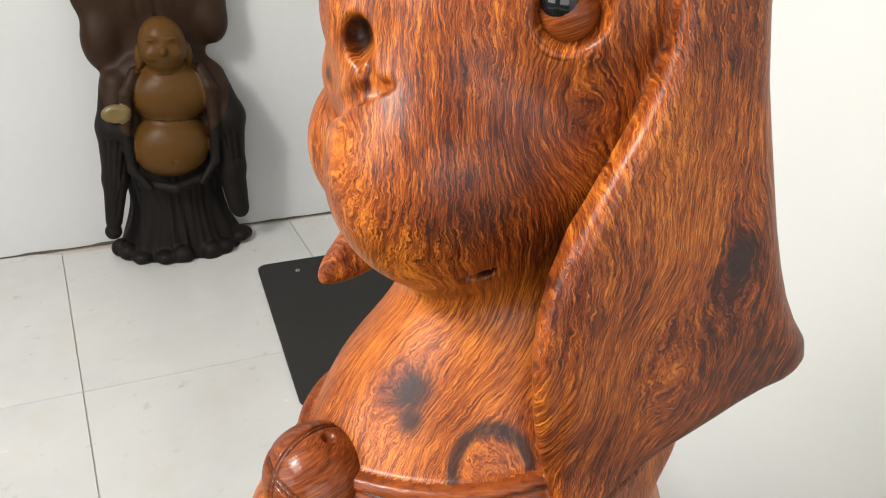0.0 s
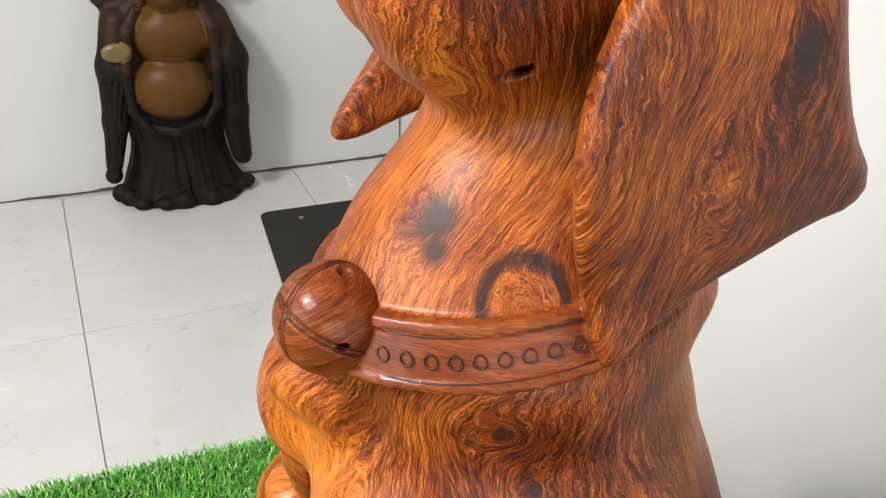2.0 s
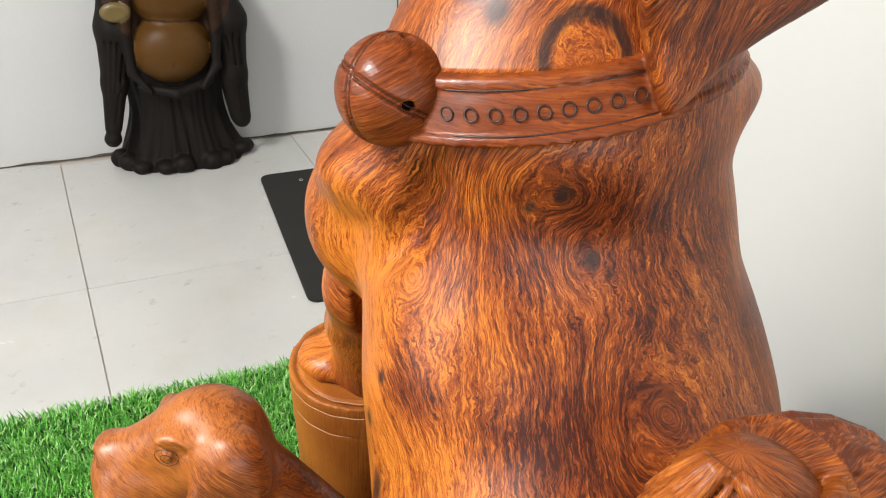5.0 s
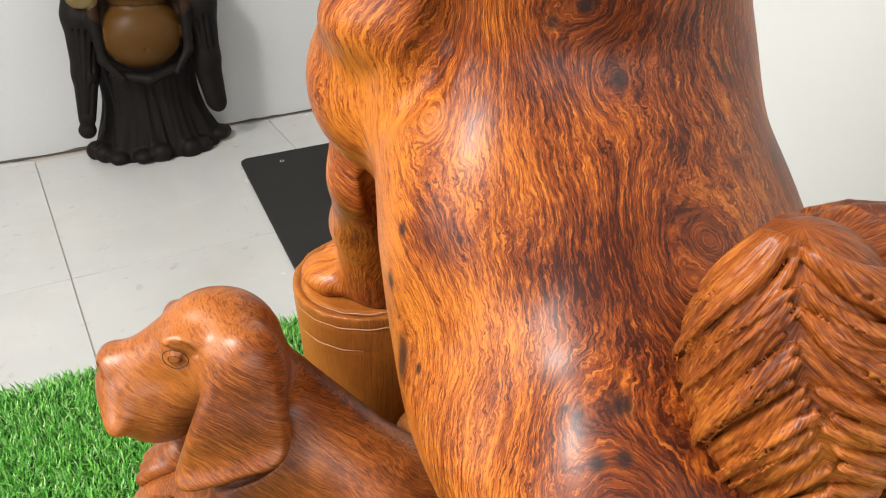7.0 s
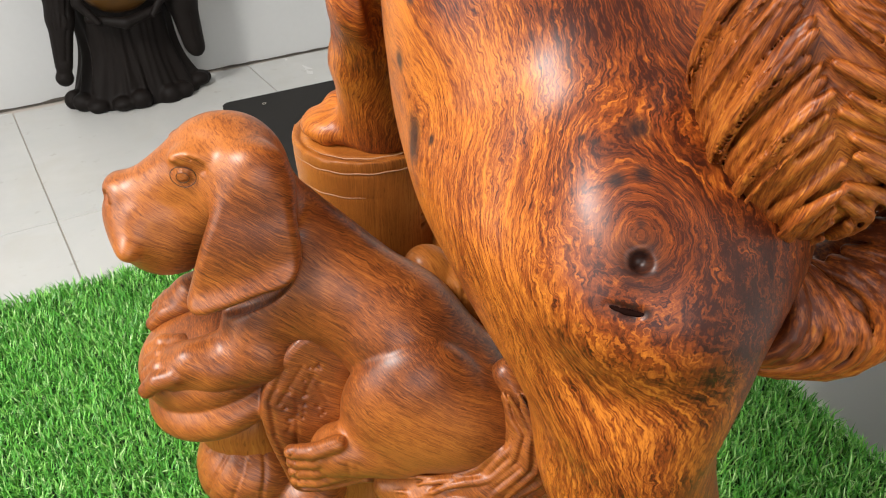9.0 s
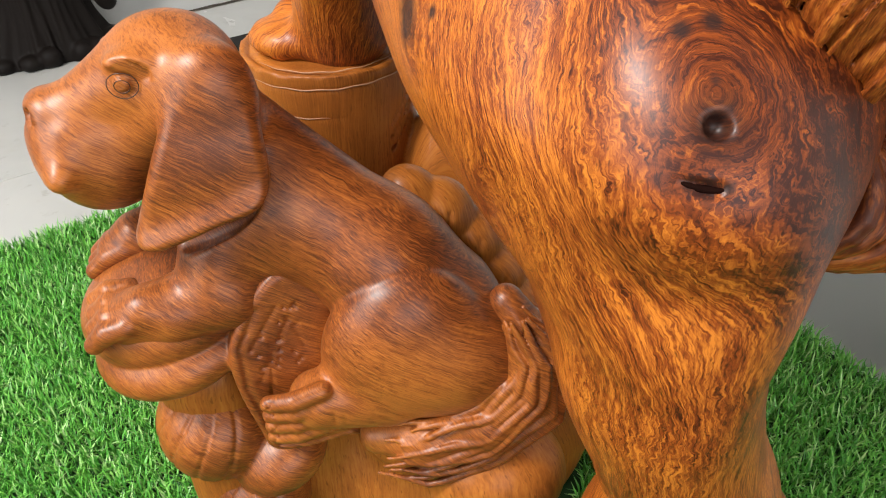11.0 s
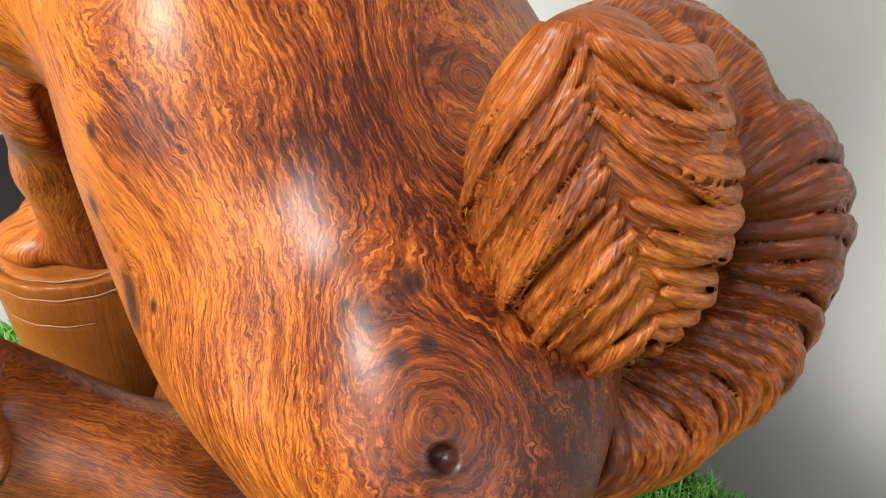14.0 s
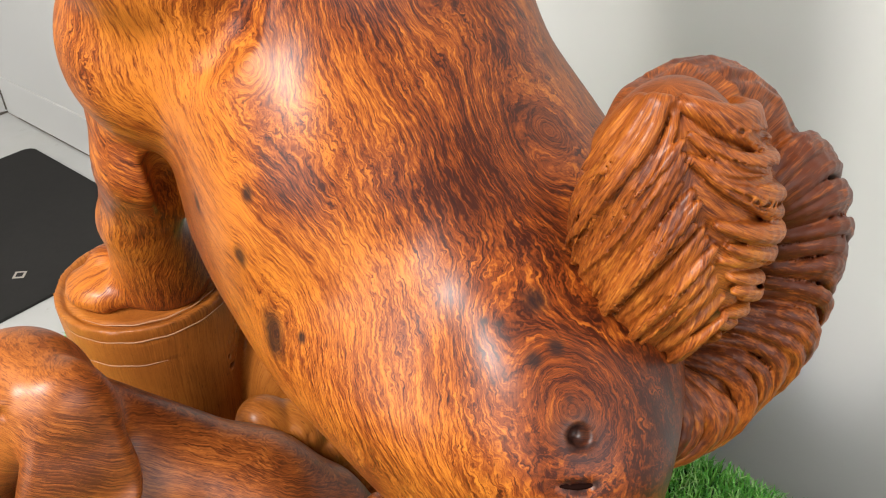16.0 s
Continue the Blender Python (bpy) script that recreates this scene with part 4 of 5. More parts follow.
for i in range(4):
    z = 0.6265 - 0.0118 * i
    pup.chain([(-0.143, 0.266 + 0.001 * i, z + 0.003), (-0.162, 0.263 + 0.001 * i, z), (-0.179, 0.268 + 0.001 * i, z - 0.004)], [0.0066, 0.0066, 0.0058], 0.0012)
    pup.cone((-0.176, 0.2635 + 0.001 * i, z + 0.001), (-0.180, 0.263 + 0.001 * i, z - 0.006), 0.0010, 0.0010, 0.0006, True)
for i in range(2):
    pup.cone((-0.138 + 0.007 * i, 0.2575, 0.625), (-0.136 + 0.007 * i, 0.2575, 0.604), 0.0012, 0.0010, 0.0015, True)
# ear flap, standing clear of the neck
pup.ball((-0.200, 0.318, 0.738), (0.040, 0.013, 0.016), 0.004, True, turn=(0, -18, 0))
PUP_EAR = smooth_loop(((-0.186, 0.842), (-0.203, 0.826), (-0.212, 0.806), (-0.223, 0.782), (-0.234, 0.755), (-0.241, 0.738), (-0.228, 0.732), (-0.204, 0.742), (-0.183, 0.751), (-0.163, 0.754), (-0.153, 0.768), (-0.155, 0.80), (-0.158, 0.83), (-0.168, 0.845)), 2)


def pup_ear(u, z):
    return 0.300 + 2.2 * np.maximum(0, -0.19 - u) ** 2 + 4.6 * np.maximum(0, z - 0.765) ** 2 + 6.0 * np.maximum(0, u + 0.185) ** 2 - 0.008 * np.exp(-((z - 0.752 - 0.30 * (u + 0.18)) / 0.010) ** 2)


pup.ball((-0.180, 0.330, 0.815), (0.026, 0.020, 0.034), 0.02)
pup.put(slab(PUP_EAR, pup_ear, 0.015, 0.007), (-0.25, 0.27, 0.70), (-0.14, 0.35, 0.86), 0.006)
# eye, nostril, mouth
EYE_AT = np.array((-0.2268, 0.3268, 0.8300))
pup.ball(EYE_AT, (0.0088, 0.0052, 0.0078), 0.003, True)
pup.ball(EYE_AT + np.array((0.0, 0.0060, 0.0)), (0.0058, 0.0060, 0.0056), 0.0008)
pup.ball(EYE_AT + np.array((-0.001, 0.0, 0.0)), (0.0020, 0.0026, 0.0020), 0.001, True)
for r0 in (0.0112, 0.0142, 0.0172):
    arc = [(EYE_AT[0] + r0 * math.cos(t), EYE_AT[1] + 0.0005 + 0.35 * r0 * max(0, -math.cos(t)), EYE_AT[2] + 0.9 * r0 * math.sin(t)) for t in np.linspace(0.2, 2.7, 9)]
    pup.chain(arc[: 9 if r0 < 0.012 else 6], [0.0010] * (9 if r0 < 0.012 else 6), 0.0015, True)
pup.ball((-0.2872, 0.3450, 0.8110), (0.0034, 0.0040, 0.0034), 0.0015, True)
pup.chain([(-0.2885, 0.346, 0.807), (-0.281, 0.3395, 0.8055), (-0.276, 0.3375, 0.8065)], [0.0014, 0.0013, 0.0005], 0.002, True)
pup.ball((-0.258, 0.326, 0.7425), (0.012, 0.006, 0.0022), 0.002, True)
shells.append((*eased(*pup.mesh(), 1), 1))
for r0, y0, w in ((0.0044, -0.0002, 0.00028), (0.0088, 0.0008, 0.00032)):
    shells.append((*tube([EYE_AT + np.array((r0 * math.cos(a), y0 + 0.25 * r0 * max(0.0, -math.cos(a)), 0.88 * r0 * math.sin(a))) for a in np.linspace(0, 2 * math.pi, 24, endpoint=False)], w, 5, True), 5))

# the pup's tail: a fan of carved strands
pt = Field((-0.14, 0.215, 0.51), (0.045, 0.30, 0.69), 0.0012)
PT = np.array([(-0.012, 0.268, 0.664), (0.004, 0.256, 0.634), (0.000, 0.250, 0.600), (-0.032, 0.248, 0.572), (-0.075, 0.252, 0.560), (-0.108, 0.262, 0.556)])
PN = np.array([(0.9, 0.1, 0.4), (0.9, 0, 0.0), (0.7, -0.1, -0.7), (0.2, -0.1, -1.0), (0.0, -0.1, -1.0), (-0.2, 0, -1.0)])
pt.chain(PT + np.array((0, 0.022, 0)), [0.012, 0.018, 0.022, 0.024, 0.022, 0.014], 0.01)
curls = random.Random(9)
for i in range(15):
    off = -0.026 + 0.058 * i / 14
    grow = np.array([0.35, 0.7, 0.9, 1.0, 1.0, 0.8])
    pts = PT + PN * (off * grow)[:, None] + np.array((0, 0.30 * abs(off) - 0.0018 * (i % 3), 0.0))
    k = np.linspace(0.4 * curls.random(), 5 - 0.7 * curls.random(), 22)
    pts = np.stack([np.interp(k, range(6), pts[:, c]) for c in range(3)], 1)
    pts[:, 2] += 0.0030 * np.sin(k * 3.1 + 1.7 * i)
    pts[:, 0] += 0.0012 * np.sin(k * 4.3 + i)
    pt.chain(pts, 0.0038 * np.sin(np.linspace(0.5, 2.8, 22)), 0.0005)
shells.append((*eased(*pt.mesh(), 1), 1))

# tail: a thick curl with its tip laid over it, both carved into overlapping strands
HUB = np.array((0.125, 0.17, 0.91))
CURL_A = np.radians((-190, -150, -115, -81, -45, -4, 43, 90, 125, 160))
CURL_R = np.interp(CURL_A, np.radians((-115, -81, -45, -4, 43, 90)), (0.096, 0.107, 0.095, 0.079, 0.062, 0.030))
CURL_T = np.interp(CURL_A, np.radians((-115, -81, -45, -4, 43, 90, 125)), (0.034, 0.038, 0.040, 0.039, 0.033, 0.020, 0.014))
CURL_Y = (0.17, 0.172, 0.175, 0.178, 0.18, 0.186, 0.19, 0.187, 0.184, 0.18)
TIP_C, TIP_R, TIP_T = np.array((0.102, 0.166, 0.944)), np.array((0.0490, 0.043, 0.082)), radians(-12)


def curl_parts(x, y, z):
    th = np.arctan2(z - HUB[2], x - HUB[0])
    th = np.where(th > radians(150), th - 2 * math.pi, th)
    rho = np.hypot(x - HUB[0], z - HUB[2]) - np.interp(th, CURL_A, CURL_R)
    off = y - np.interp(th, CURL_A, CURL_Y)
    a = np.arctan2(-off, -rho)
    phase = th - 0.52 * np.sin(np.clip(a, 0, math.pi)) + 0.10 * np.clip(a, 0, math.pi) ** 1.5
    return th, rho, off, a, phase


def curl(x, y, z):
    th, rho, off, a, phase = curl_parts(x, y, z)
    d = np.hypot(rho, off) - np.interp(th, CURL_A, CURL_T) + 0.0065
    return np.maximum(d, np.abs(th + radians(30)) * 0.08 - 0.19) * 0.8


def on_curl(th, a, h):
    """A point on the curl: th round its loop, a round its thickness from the inner edge, raised by h."""
    r, k = np.interp(th, CURL_A, CURL_R), np.interp(th, CURL_A, CURL_T) + h
    rr = r - k * np.cos(a)
    return np.stack([HUB[0] + rr * np.cos(th), np.interp(th, CURL_A, CURL_Y) - k * np.sin(a), HUB[2] + rr * np.sin(th)], -1)


def tip_parts(x, y, z):
    px, pz = x - TIP_C[0], z - TIP_C[2]
    u = px * math.cos(TIP_T) - pz * math.sin(TIP_T)
    w = px * math.sin(TIP_T) + pz * math.cos(TIP_T)
    a = np.arctan2(u / TIP_R[0], (TIP_C[1] - y) / TIP_R[1]) - parting(w)
    v = 0.045 * np.abs(a)
    return u, w, v, (w + np.where(a < 0, 1.5, 1.25) * v) / 0.0105


def parting(w):
    """Where the strands of the tip part, round it, at height w."""
    return -0.34 + 0.42 * np.clip((0.045 - w) / 0.11, 0, 1)


def egg(x, y, z):
    px, pz = x - TIP_C[0], z - TIP_C[2]
    q = ((px * math.cos(TIP_T) - pz * math.sin(TIP_T)) / TIP_R[0], (y - TIP_C[1]) / TIP_R[1], (px * math.sin(TIP_T) + pz * math.cos(TIP_T)) / TIP_R[2])
    k0 = np.sqrt(q[0] ** 2 + q[1] ** 2 + q[2] ** 2)
    k1 = np.sqrt((q[0] / TIP_R[0]) ** 2 + (q[1] / TIP_R[1]) ** 2 + (q[2] / TIP_R[2]) ** 2)
    return np.where(k0 < 0.05, -0.04, k0 * (k0 - 1.0) / np.maximum(k1, 1e-6))


def on_tip(a, w, h):
    c = np.sqrt(np.maximum(0.02, 1 - (w / TIP_R[2]) ** 2))
    u, d = (TIP_R[0] + h) * np.sin(a) * c, (TIP_R[1] + h) * np.cos(a) * c
    ww = w * (1 + h / TIP_R[2])
    return np.stack([TIP_C[0] + u * math.cos(TIP_T) + ww * math.sin(TIP_T), TIP_C[1] - d, TIP_C[2] - u * math.sin(TIP_T) + ww * math.cos(TIP_T)], -1)


def on_lobe(p):
    th, rho, off, a, ph = curl_parts(p[:, 0], p[:, 1], p[:, 2])
    e = egg(p[:, 0], p[:, 1], p[:, 2])
    away = np.hypot(rho, off) - np.interp(th, CURL_A, CURL_T) + 0.010 + 0.1 * (np.abs(th + radians(25)) > radians(100))
    return (e < 0.009) & (e < away)


def tail_grain(p):
    th, rho, off, a, ph = curl_parts(p[:, 0], p[:, 1], p[:, 2])
    u, w, v, ph2 = tip_parts(p[:, 0], p[:, 1], p[:, 2])
    lobe = on_lobe(p)
    return np.stack([np.where(lobe, ph2 * 0.0075, ph * 0.045), 0.2 * p[:, 1], np.where(lobe, v - w, 0.05 * a)], 1)


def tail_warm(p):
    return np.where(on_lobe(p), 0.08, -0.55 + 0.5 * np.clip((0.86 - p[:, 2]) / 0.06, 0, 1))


def lay_strands(f, seed=21):
    """Overlapping carved locks, each a tapered ridge with its own height, length and waver."""
    r = random.Random(seed)
    cuts = []
    th0 = radians(-118)
    while th0 < radians(42):
        n, a0, a1 = 16, r.uniform(0.0, 0.5), r.uniform(2.7, 3.7)
        a = np.linspace(a0, a1, n)
        ac = np.clip(a, 0, math.pi)
        wave = r.uniform(0.02, 0.055) * np.sin(r.uniform(1.5, 2.6) * a + r.uniform(0, 6.3))
        th = th0 + 0.52 * np.sin(ac) - 0.10 * ac ** 1.5 + wave
        lift = r.uniform(-0.0050, -0.0005) + 0.0030 * np.sin(a * 1.1)
        size = r.uniform(0.0044, 0.0066)
        f.chain(on_curl(th, a, lift), size * np.sin(np.linspace(0.55, 2.85, n)) ** 0.6, 0.0007)
        if th0 < radians(25):
            cuts.append((on_curl(th + 0.055, a, 0.0006)[2:-1], 0.0021 * np.sin(np.linspace(0.2, 2.9, n - 3))))
        if r.random() < 0.75:
            k = r.randint(2, 6)
            f.chain(on_curl(th[k:] + r.uniform(0.03, 0.05), a[k:], lift[k:] + r.uniform(0.0005, 0.0028)), 0.55 * size * np.sin(np.linspace(0.2, 2.9, n - k)), 0.0006)
        th0 += r.uniform(0.072, 0.108)
    for side in (-1, 1):
        w0 = 0.118 if side < 0 else 0.085
        while w0 > -0.074:
            n = 14
            reach = r.uniform(0.9, 1.1) * (1.75 if side < 0 else 1.6)
            start = r.uniform(0.0, 0.22) if r.random() < 0.8 else r.uniform(0.3, 0.6)
            t = np.linspace(0, 1, n)
            out = start + (reach - start) * t
            if side < 0:
                fall = 0.070 * t ** 1.2 + 0.012 * t
            else:
                fall = 0.066 * t - 0.020 * t ** 3
            w = np.clip(w0 - fall * r.uniform(0.85, 1.1), -0.0785, 0.0775)
            a = parting(w) + side * out + 0.03 * np.sin(t * r.uniform(3, 6) + r.uniform(0, 6.3))
            size = r.uniform(0.0035, 0.0046) if side < 0 else r.uniform(0.0044, 0.0058)
            lift = r.uniform(-0.0042, 0.0002) + (0.0030 if side > 0 else 0.0018) * t
            f.chain(on_tip(a, w, lift), size * np.sin(np.linspace(0.35, 2.75, n)) ** 0.7, 0.0006)
            low = np.flatnonzero((w < 0.068) & (t > 0))
            depth = r.uniform(0.0013, 0.0023)
            if len(low) > 3:
                cuts.append((on_tip(a, w - 0.0030, 0.0010 + 0.0014 * t)[low], depth * np.sin(np.linspace(0.15, 2.7, len(low))) ** 0.8))
            if r.random() < 0.7:
                k = r.randint(2, 5)
                f.chain(on_tip(a[k:] + side * 0.04, w[k:] - 0.0030, lift[k:] + r.uniform(0.0006, 0.0022)), 0.55 * size * np.sin(np.linspace(0.2, 2.9, n - k)), 0.0005)
            w0 -= r.uniform(0.0044, 0.0062) if side < 0 else r.uniform(0.0062, 0.0092)
    for path, radii in cuts:
        f.chain(path, radii, 0.0007, True)
    # locks that swing over the top towards the back
    for i in range(7):
        t = np.linspace(0, 1, 12)
        a = -0.25 + 0.22 * i + (0.75 + 0.10 * i) * t
        w = 0.076 - 0.004 * i - 0.006 * t - (0.010 + 0.004 * i) * t ** 2
        f.chain(on_tip(a, w, -0.0015 + 0.001 * r.random() + 0.002 * t), 0.0050 * np.sin(np.linspace(0.4, 2.8, 12)) ** 0.7, 0.0007)


tail = Field((0.010, 0.100, 0.745), (0.268, 0.245, 1.060), 0.0011)
tail.put(curl, (0.01, 0.07, 0.75), (0.275, 0.30, 1.06), 0.003)
tail.put(lambda x, y, z: egg(x, y, z) + 0.0050, (0.01, 0.07, 0.80), (0.19, 0.25, 1.06), 0.004)
tail.ball((0.138, 0.185, 0.960), (0.030, 0.032, 0.032), 0.012)
lay_strands(tail)
# crown of the curl, combed over behind the tip
CROWN = np.array([(0.082, 0.187, 0.983), (0.099, 0.189, 0.992), (0.117, 0.190, 0.994), (0.135, 0.190, 0.992), (0.153, 0.190, 0.985), (0.171, 0.188, 0.972), (0.185, 0.186, 0.955)])
tail.chain(CROWN, [0.011, 0.0150, 0.0160, 0.0165, 0.0170, 0.0165, 0.0140], 0.006)
for k in range(13):
    phi = radians(-60 + 13 * k) + np.linspace(0.35, -0.35, 7) + 0.06 * np.sin(np.arange(7) + 2.1 * k)
    ridge = CROWN + (0.0150 + 0.0012 * math.sin(3.7 * k)) * np.stack([0.35 * np.cos(phi), -np.sin(phi), np.cos(phi)], -1)
    tail.chain(ridge, 0.0034 * np.sin(np.linspace(0.5, 2.7, 7)) ** 0.7, 0.0007)
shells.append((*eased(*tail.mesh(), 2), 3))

SWIRLS = [((-0.0186, 0.335, 1.1631), 0.016, 1.6, -0.8, 0.6), ((0.0275, 0.303, 1.1344), 0.02, 1.0, 0.1, 0.7), ((0.1381, 0.3192, 1.2535), 0.015, 1.6, -0.9, 0.5), ((0.0216, 0.2902, 1.0713), 0.02, 0.9, -0.3, 0.6), ((0.0392, 0.284, 1.0349), 0.008, 1.4, 0.0, 0.6), ((-0.0567, 0.2928, 1.0147), 0.013, 1.3, 0.5, 0.7), ((0.0190, 0.128, 0.891), 0.034, 1.4, -0.35, 0.75), ((-0.0725, 0.2558, 0.8847), 0.01, 1.6, -0.9, 0.5), ((0.0829, 0.238, 0.9683), 0.018, 1.1, -0.5, 0.7), ((-0.0112, 0.3286, 1.2382), 0.011, 1.5, 0.4, 0.2), ((-0.0425, 0.1957, 0.7959), 0.016, 1.6, 0.1, 0.3),
          ((-0.040, 0.338, 1.295), 0.020, 1.3, 0.2, 0.25), ((0.062, 0.325, 1.325), 0.015, 1.0, 0.1, 0.15), ((0.110, 0.318, 1.195), 0.020, 1.4, -0.1, 0.3)]
PUP_ZONES = [((-0.215, 0.355, 0.865), 0.045, 0.9), ((-0.24, 0.34, 0.80), 0.03, 0.4), ((-0.19, 0.30, 0.77), 0.04, -0.3), ((-0.14, 0.33, 0.75), 0.04, -0.5), ((-0.27, 0.33, 0.69), 0.035, 0.5), ((-0.09, 0.26, 0.60), 0.03, 0.4), ((-0.235, 0.29, 0.55), 0.06, 0.3), ((-0.17, 0.28, 0.65), 0.03, -0.2), ((-0.10, 0.27, 0.62), 0.055, 0.6), ((-0.05, 0.30, 0.69), 0.04, -0.3), ((-0.28, 0.33, 0.77), 0.025, 0.4)]
# paler sapwood and darker heartwood; also light on the left flank, shade under the hip, as colour
ZONES = [((-0.03, 0.33, 1.17), 0.06, 0.6), ((-0.075, 0.37, 1.0), 0.08, 0.75), ((-0.08, 0.28, 0.86), 0.10, 0.45), ((-0.01, 0.14, 0.76), 0.09, 0.4), ((-0.05, 0.26, 0.94), 0.07, 0.7), ((0.05, 0.24, 0.99), 0.06, -0.15), ((0.02, 0.34, 1.325), 0.05, -0.3), ((0.03, 0.285, 1.045), 0.040, -0.3), ((0.045, 0.265, 1.0), 0.060, -0.1), ((0.006, 0.224, 0.956), 0.024, -0.55), ((0.024, 0.243, 0.981), 0.026, -0.4), ((-0.045, 0.262, 0.965), 0.018, -0.7), ((0.09, 0.2, 0.93), 0.06, -0.3),
         ((0.13, 0.2, 0.83), 0.07, -0.5), ((0.06, 0.125, 0.855), 0.040, -0.55), ((0.16, 0.34, 1.18), 0.04, -0.5), ((0.022, 0.158, 0.915), 0.038, -0.45), ((0.07, 0.17, 0.62), 0.09, 0.3), ((-0.04, 0.33, 1.28), 0.04, 0.3), ((-0.06, 0.258, 0.96), 0.022, -0.7), ((-0.10, 0.45, 0.87), 0.06, 0.7), ((-0.12, 0.49, 0.79), 0.05, 0.8), ((-0.015, 0.330, 1.160), 0.020, -0.9), ((0.136, 0.324, 1.254), 0.026, -0.5), ((-0.048, 0.343, 1.30), 0.022, 0.5), ((-0.012, 0.328, 1.245), 0.018, 0.5), ((0.085, 0.32, 1.28), 0.035, 0.35)]
statue = joined("dog_carving", shells, [WOOD, PUPWOOD, STUMPWOOD, TAILWOOD, BLACK, CUTLINE, BELLWOOD, COLLARWOOD, CHAR_AND_SHADE, RAWWOOD], SWIRLS, ZONES)
tagged(statue, "polished reddish hardwood carving of a sitting dog beside its pup", "statue")

# ---- figure by the wall ----
bud = Field((-0.26, 2.42, -0.01), (0.34, 2.715, 1.06), 0.0042)


def robe(x, y, z):
    a = np.arctan2(x - 0.03, -(y - 2.645))
    r = np.sqrt((x - 0.03) ** 2 + ((y - 2.645) / 0.62) ** 2)
    fold = 0.009 * np.sin(13 * a + 7 * z + 2 * np.sin(5 * a)) + 0.003 * np.sin(31 * a - 16 * z)
    edge = 0.150 + 0.064 * np.clip(1 - z / 0.20, 0, 1) ** 1.6 + fold * np.clip(1.2 - z / 0.35, 0.1, 1)
    return np.maximum((r - edge) * 0.6, np.maximum(z - 0.45 - 0.02 * np.sin(5 * a), 0.001 - z))


bud.put(robe, (-0.24, 2.42, 0), (0.30, 2.715, 0.5), 0.02)
for i in range(9):
    a = radians(-84 + 21 * i + 5 * math.sin(3 * i))
    bud.ball((0.03 + 0.205 * math.sin(a), 2.645 - 0.128 * math.cos(a), 0.024 + 0.006 * math.sin(2 * i)), (0.034, 0.030, 0.028 + 0.006 * math.cos(5 * i)), 0.010)
bud.ball((0.045, 2.625, 0.50), (0.185, 0.085, 0.17), 0.03)
bud.ball((0.045, 2.610, 0.64), (0.150, 0.060, 0.065), 0.04)
# arms in hanging sleeves
ARMS = (([(-0.095, 2.60, 0.605), (-0.120, 2.572, 0.48), (-0.148, 2.56, 0.31), (-0.176, 2.55, 0.17)], (0.052, 0.056, 0.038, 0.026), (-0.184, 2.55, 0.132)), ([(0.180, 2.60, 0.605), (0.214, 2.575, 0.48), (0.212, 2.56, 0.31), (0.222, 2.55, 0.17)], (0.050, 0.060, 0.046, 0.034), (0.226, 2.55, 0.150)))
for pts, radii, hand in ARMS:
    bud.chain(pts, radii, 0.02)
    bud.ball(hand, (0.027, 0.027, 0.027), 0.012)
    for k in range(4):
        dx = -0.030 + 0.019 * k
        bud.cone((pts[1][0] + dx, 2.517 + 0.4 * abs(dx), 0.46), (pts[3][0] + 0.4 * dx, 2.520 + 0.3 * abs(dx), 0.19), 0.003, 0.0015, 0.008, True)
# bare chest, belly and head
AMBER = [((0.034, 2.548, 0.412), (0.121, 0.085, 0.104)), ((0.055, 2.552, 0.580), (0.118, 0.070, 0.090)), ((0.052, 2.535, 0.735), (0.069, 0.066, 0.084))]
for c, r in AMBER:
    bud.ball(c, r, 0.026)
for sx in (-1, 1):
    bud.ball((0.052 + sx * 0.070, 2.552, 0.700), (0.014, 0.018, 0.036), 0.006)
    bud.ball((0.050 + sx * 0.031, 2.484, 0.722), (0.023, 0.014, 0.019), 0.010)
    bud.cone((0.050 + sx * 0.014, 2.468, 0.752), (0.050 + sx * 0.042, 2.478, 0.750), 0.0038, 0.0030, 0.004, True)
    bud.ball((0.050 + sx * 0.028, 2.478, 0.767), (0.020, 0.008, 0.006), 0.006)
    lapel = [(0.055 + sx * 0.095, 2.545, 0.655), (0.050 + sx * 0.122, 2.520, 0.60), (0.040 + sx * 0.132, 2.515, 0.48), (0.035 + sx * 0.126, 2.505, 0.36), (0.032 + sx * 0.080, 2.485, 0.300)]
    bud.chain(lapel, [0.016, 0.018, 0.017, 0.014, 0.010], 0.012)
bud.ball((0.050, 2.466, 0.734), (0.011, 0.011, 0.014), 0.006)
bud.chain([(0.022, 2.474, 0.702), (0.050, 2.466, 0.692), (0.078, 2.474, 0.702)], [0.0030, 0.0042, 0.0030], 0.004, True)
bud.ball((0.036, 2.463, 0.385), (0.006, 0.006, 0.006), 0.004, True)
bud.chain([(-0.07, 2.520, 0.305), (0.03, 2.490, 0.285), (0.13, 2.520, 0.305)], [0.014, 0.016, 0.014], 0.01)
# sack on the shoulders
bud.ball((0.040, 2.650, 0.87), (0.225, 0.065, 0.165), 0.03)
bud.ball((-0.115, 2.640, 0.730), (0.062, 0.055, 0.095), 0.03)
bud.ball((0.205, 2.640, 0.775), (0.055, 0.055, 0.075), 0.03)
bud.ball((0.050, 2.640, 0.70), (0.13, 0.05, 0.10), 0.03)
for i in range(6):
    bud.cone((-0.15 + 0.07 * i, 2.580, 0.98), (-0.11 + 0.053 * i, 2.585, 0.80), 0.006, 0.004, 0.012, True)
COIN_AT = np.array((-0.109, 2.506, 0.545))
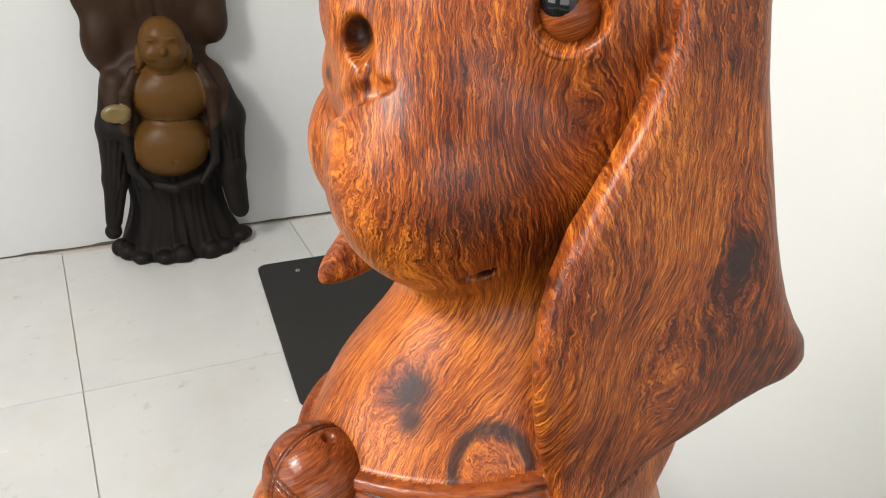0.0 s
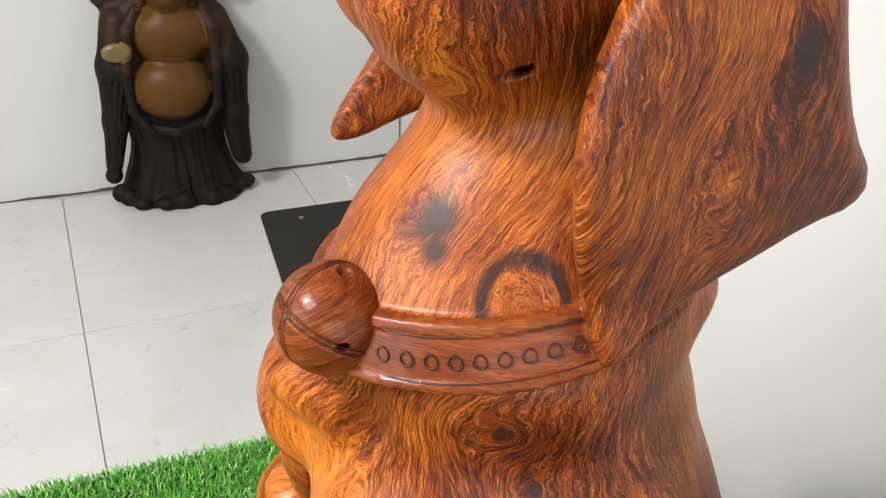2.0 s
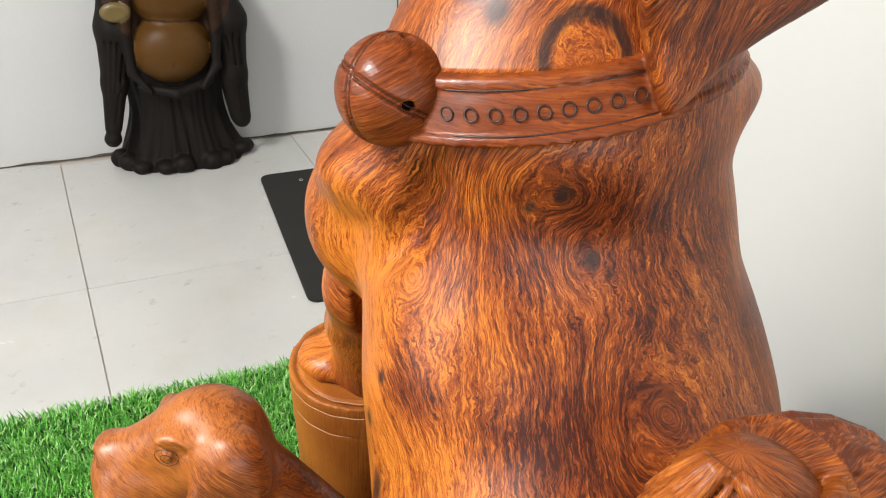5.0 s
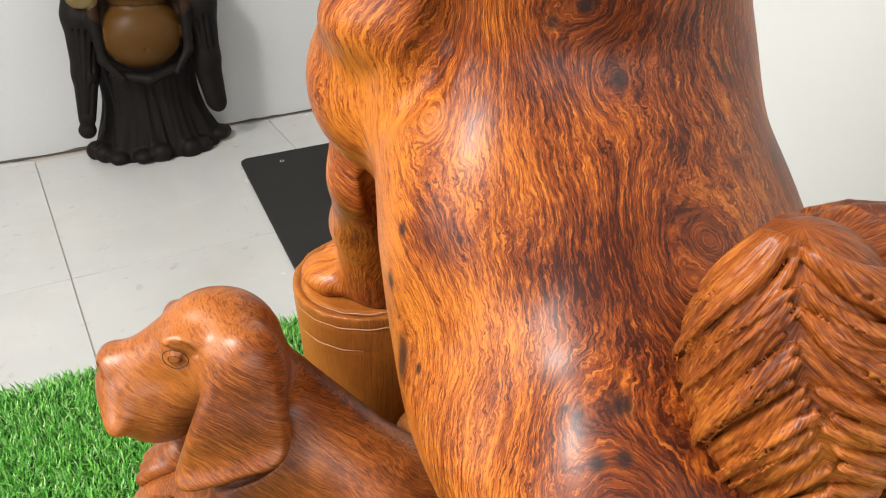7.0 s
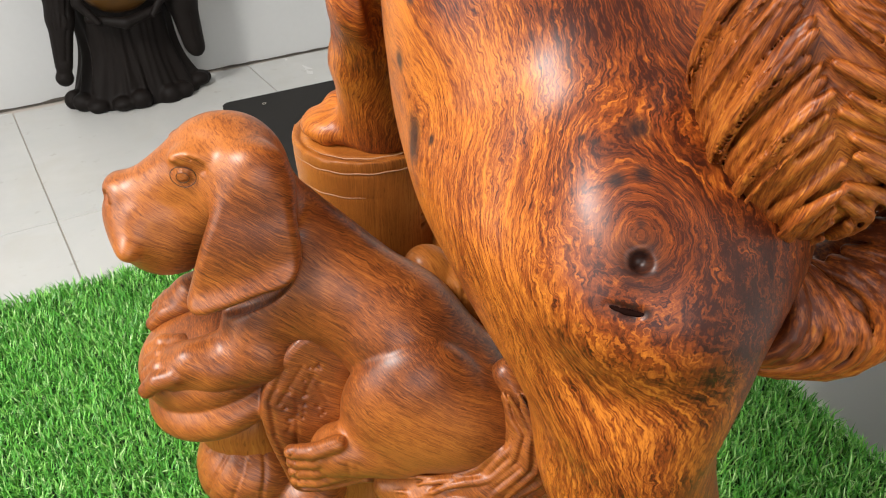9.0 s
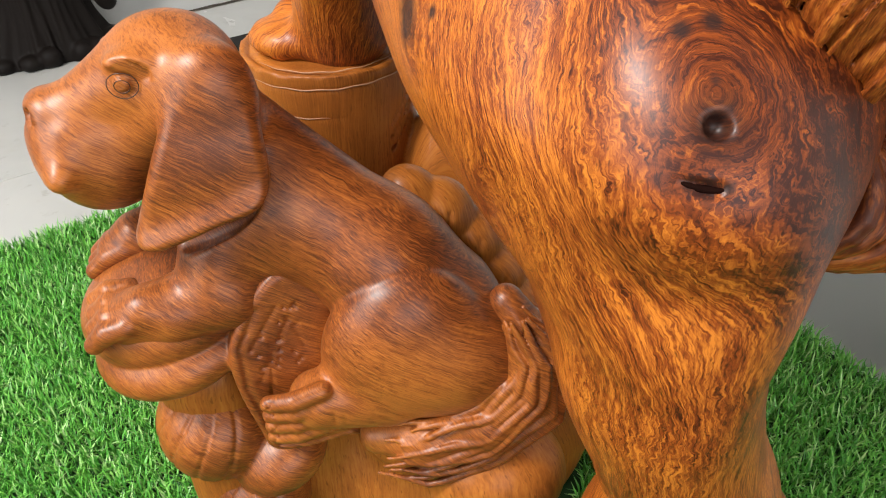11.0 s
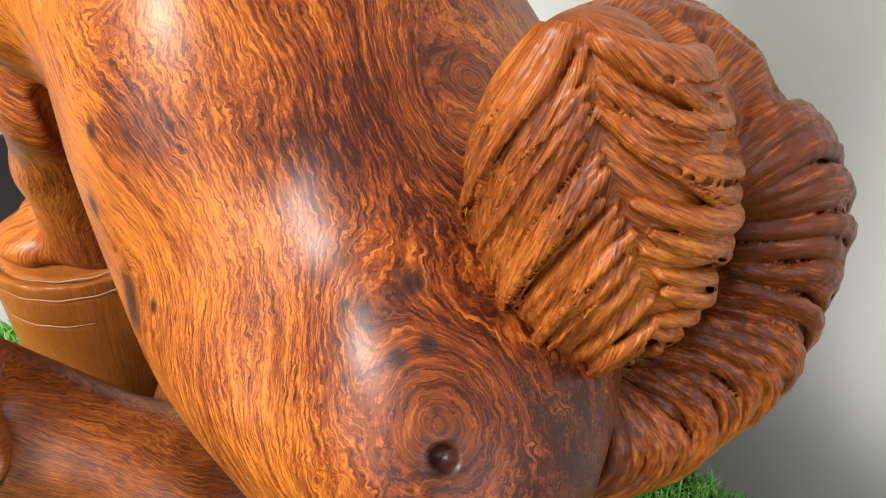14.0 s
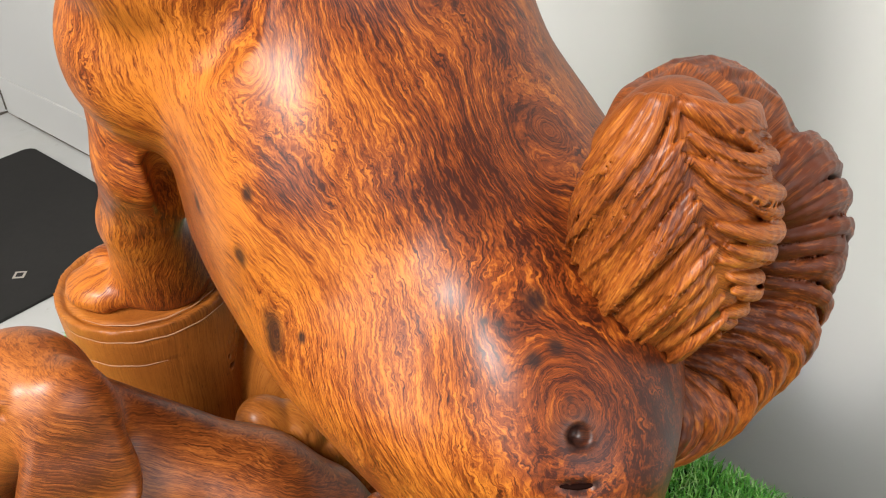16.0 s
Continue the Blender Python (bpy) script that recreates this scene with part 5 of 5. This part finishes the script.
bud.ball(COIN_AT, (0.043, 0.016, 0.030), 0.003)
bud.ball(COIN_AT - np.array((0, 0.016, 0)), (0.030, 0.005, 0.019), 0.003, True)
v, f = bud.mesh()
me = mesh_of("carved_figure", v.tolist(), f.tolist(), [DARKWOOD, GILTWOOD, COIN, BROWNWOOD])
cen = v[f].mean(1)
idx = np.zeros(len(f), np.int32)
idx[(((cen[:, 0] - 0.045) / 0.19) ** 2 + ((cen[:, 2] - 0.60) / 0.17) ** 2 < 1.0) | (cen[:, 2] > 0.66)] = 3
for c, r in AMBER:
    idx[((((cen - np.array(c)) / (np.array(r) + 0.005)) ** 2).sum(1) < 1.0) & (cen[:, 1] < c[1] + 0.02)] = 1
idx[(cen[:, 2] > 0.655) & (cen[:, 2] < 0.83) & (np.abs(cen[:, 0] - 0.052) < 0.086) & (cen[:, 1] < 2.56)] = 1
idx[(((cen - COIN_AT) / np.array((0.046, 0.022, 0.034))) ** 2).sum(1) < 1.0] = 2
me.polygons.foreach_set("material_index", idx)
me.polygons.foreach_set("use_smooth", np.ones(len(f), bool))
tagged(new("carved_figure", me), "dark carved wooden statue of a round-bellied figure with a sack", "statue")

# ---- artificial turf ----
rng = np.random.default_rng(3)
N = 190000
bx, by = rng.uniform(-0.62, PX1 - 0.002, N), rng.uniform(-0.12, PY1 - 0.002, N)
keep = (np.hypot(bx - 0.12, by - 0.35) > 0.10)
fx, fy = rng.uniform(PX0 + 0.002, PX1 - 0.002, 110000), rng.uniform(PY0 + 0.002, PY1 - 0.002, 110000)
rest = (fx < -0.62) | (fy < -0.12)
bx, by = np.concatenate([bx[keep], fx[rest]]), np.concatenate([by[keep], fy[rest]])
N = len(bx)
ang, lean = rng.uniform(0, 2 * math.pi, N), rng.uniform(0.1, 0.9, N)
ln, wd = rng.uniform(0.013, 0.025, N), rng.uniform(0.0006, 0.0012, N)
dx, dy = np.cos(ang), np.sin(ang)
z0 = np.full(N, PZ - 0.002)
px, py = -dy * wd, dx * wd
h1, h2 = ln * 0.55 * np.cos(lean * 0.6), ln * np.cos(lean)
o1, o2 = ln * 0.55 * np.sin(lean * 0.6), ln * np.sin(lean)
V = np.stack([np.stack([bx - px, by - py, z0], 1), np.stack([bx + px, by + py, z0], 1), np.stack([bx + dx * o1 + px, by + dy * o1 + py, z0 + h1], 1), np.stack([bx + dx * o1 - px, by + dy * o1 - py, z0 + h1], 1), np.stack([bx + dx * o2, by + dy * o2, z0 + h2], 1)], 1).reshape(-1, 3)
k = 5 * np.arange(N)
quads, tris = np.stack([k, k + 1, k + 2, k + 3], 1), np.stack([k + 3, k + 2, k + 4], 1)
me = bpy.data.meshes.new("artificial_turf")
me.vertices.add(len(V))
me.vertices.foreach_set("co", V.astype(np.float32).ravel())
me.loops.add(7 * N)
me.loops.foreach_set("vertex_index", np.concatenate([quads, tris], 1).astype(np.int32).ravel())
me.polygons.add(2 * N)
me.polygons.foreach_set("loop_start", np.stack([7 * np.arange(N), 7 * np.arange(N) + 4], 1).astype(np.int32).ravel())
me.materials.append(TURF)
me.update(calc_edges=True)
tagged(new("artificial_turf", me), "bright green artificial grass blades on the platform", "artificial grass", "", "stuff")

# ---- floor tiles ----
TS = 0.78


def tile_corner(i, j):
    """The tile grid runs a little askew to the walls."""
    return (-0.372 + TS * i + 0.100 * (2.72 - (1.91 + TS * j)), 1.905 + TS * j + 0.02 * TS * i)


for i in range(-4, 3):
    for j in range(-6, 2):
        gap = 0.0015
        (xa, ya), (xb, yb), (xc, yc), (xd, yd) = tile_corner(i, j), tile_corner(i + 1, j), tile_corner(i + 1, j + 1), tile_corner(i, j + 1)
        quad = [(xa + gap, ya + gap), (xb - gap, yb + gap), (xc - gap, yc - gap), (xd + gap, yd - gap)]
        quad = [(min(max(x, FLOOR_X0), FLOOR_X1 - 0.003), min(max(y, FLOOR_Y0), FLOOR_Y1 - 0.005)) for x, y in quad]
        bm = bmesh.new()
        top = [bm.verts.new((x, y, 0.0)) for x, y in quad]
        low = [bm.verts.new((x, y, -0.008)) for x, y in quad]
        if abs(quad[1][0] - quad[0][0]) < 0.02 or abs(quad[2][1] - quad[1][1]) < 0.02:
            bm.free()
            continue
        face = bm.faces.new(top)
        for k in range(4):
            bm.faces.new((top[k], low[k], low[(k + 1) % 4], top[(k + 1) % 4]))
        bmesh.ops.bevel(bm, geom=list(face.edges), offset=0.0012, segments=1, affect="EDGES")
        bmesh.ops.recalc_face_normals(bm, faces=bm.faces[:])
        part("floor_tile", bm, TILE, floor)
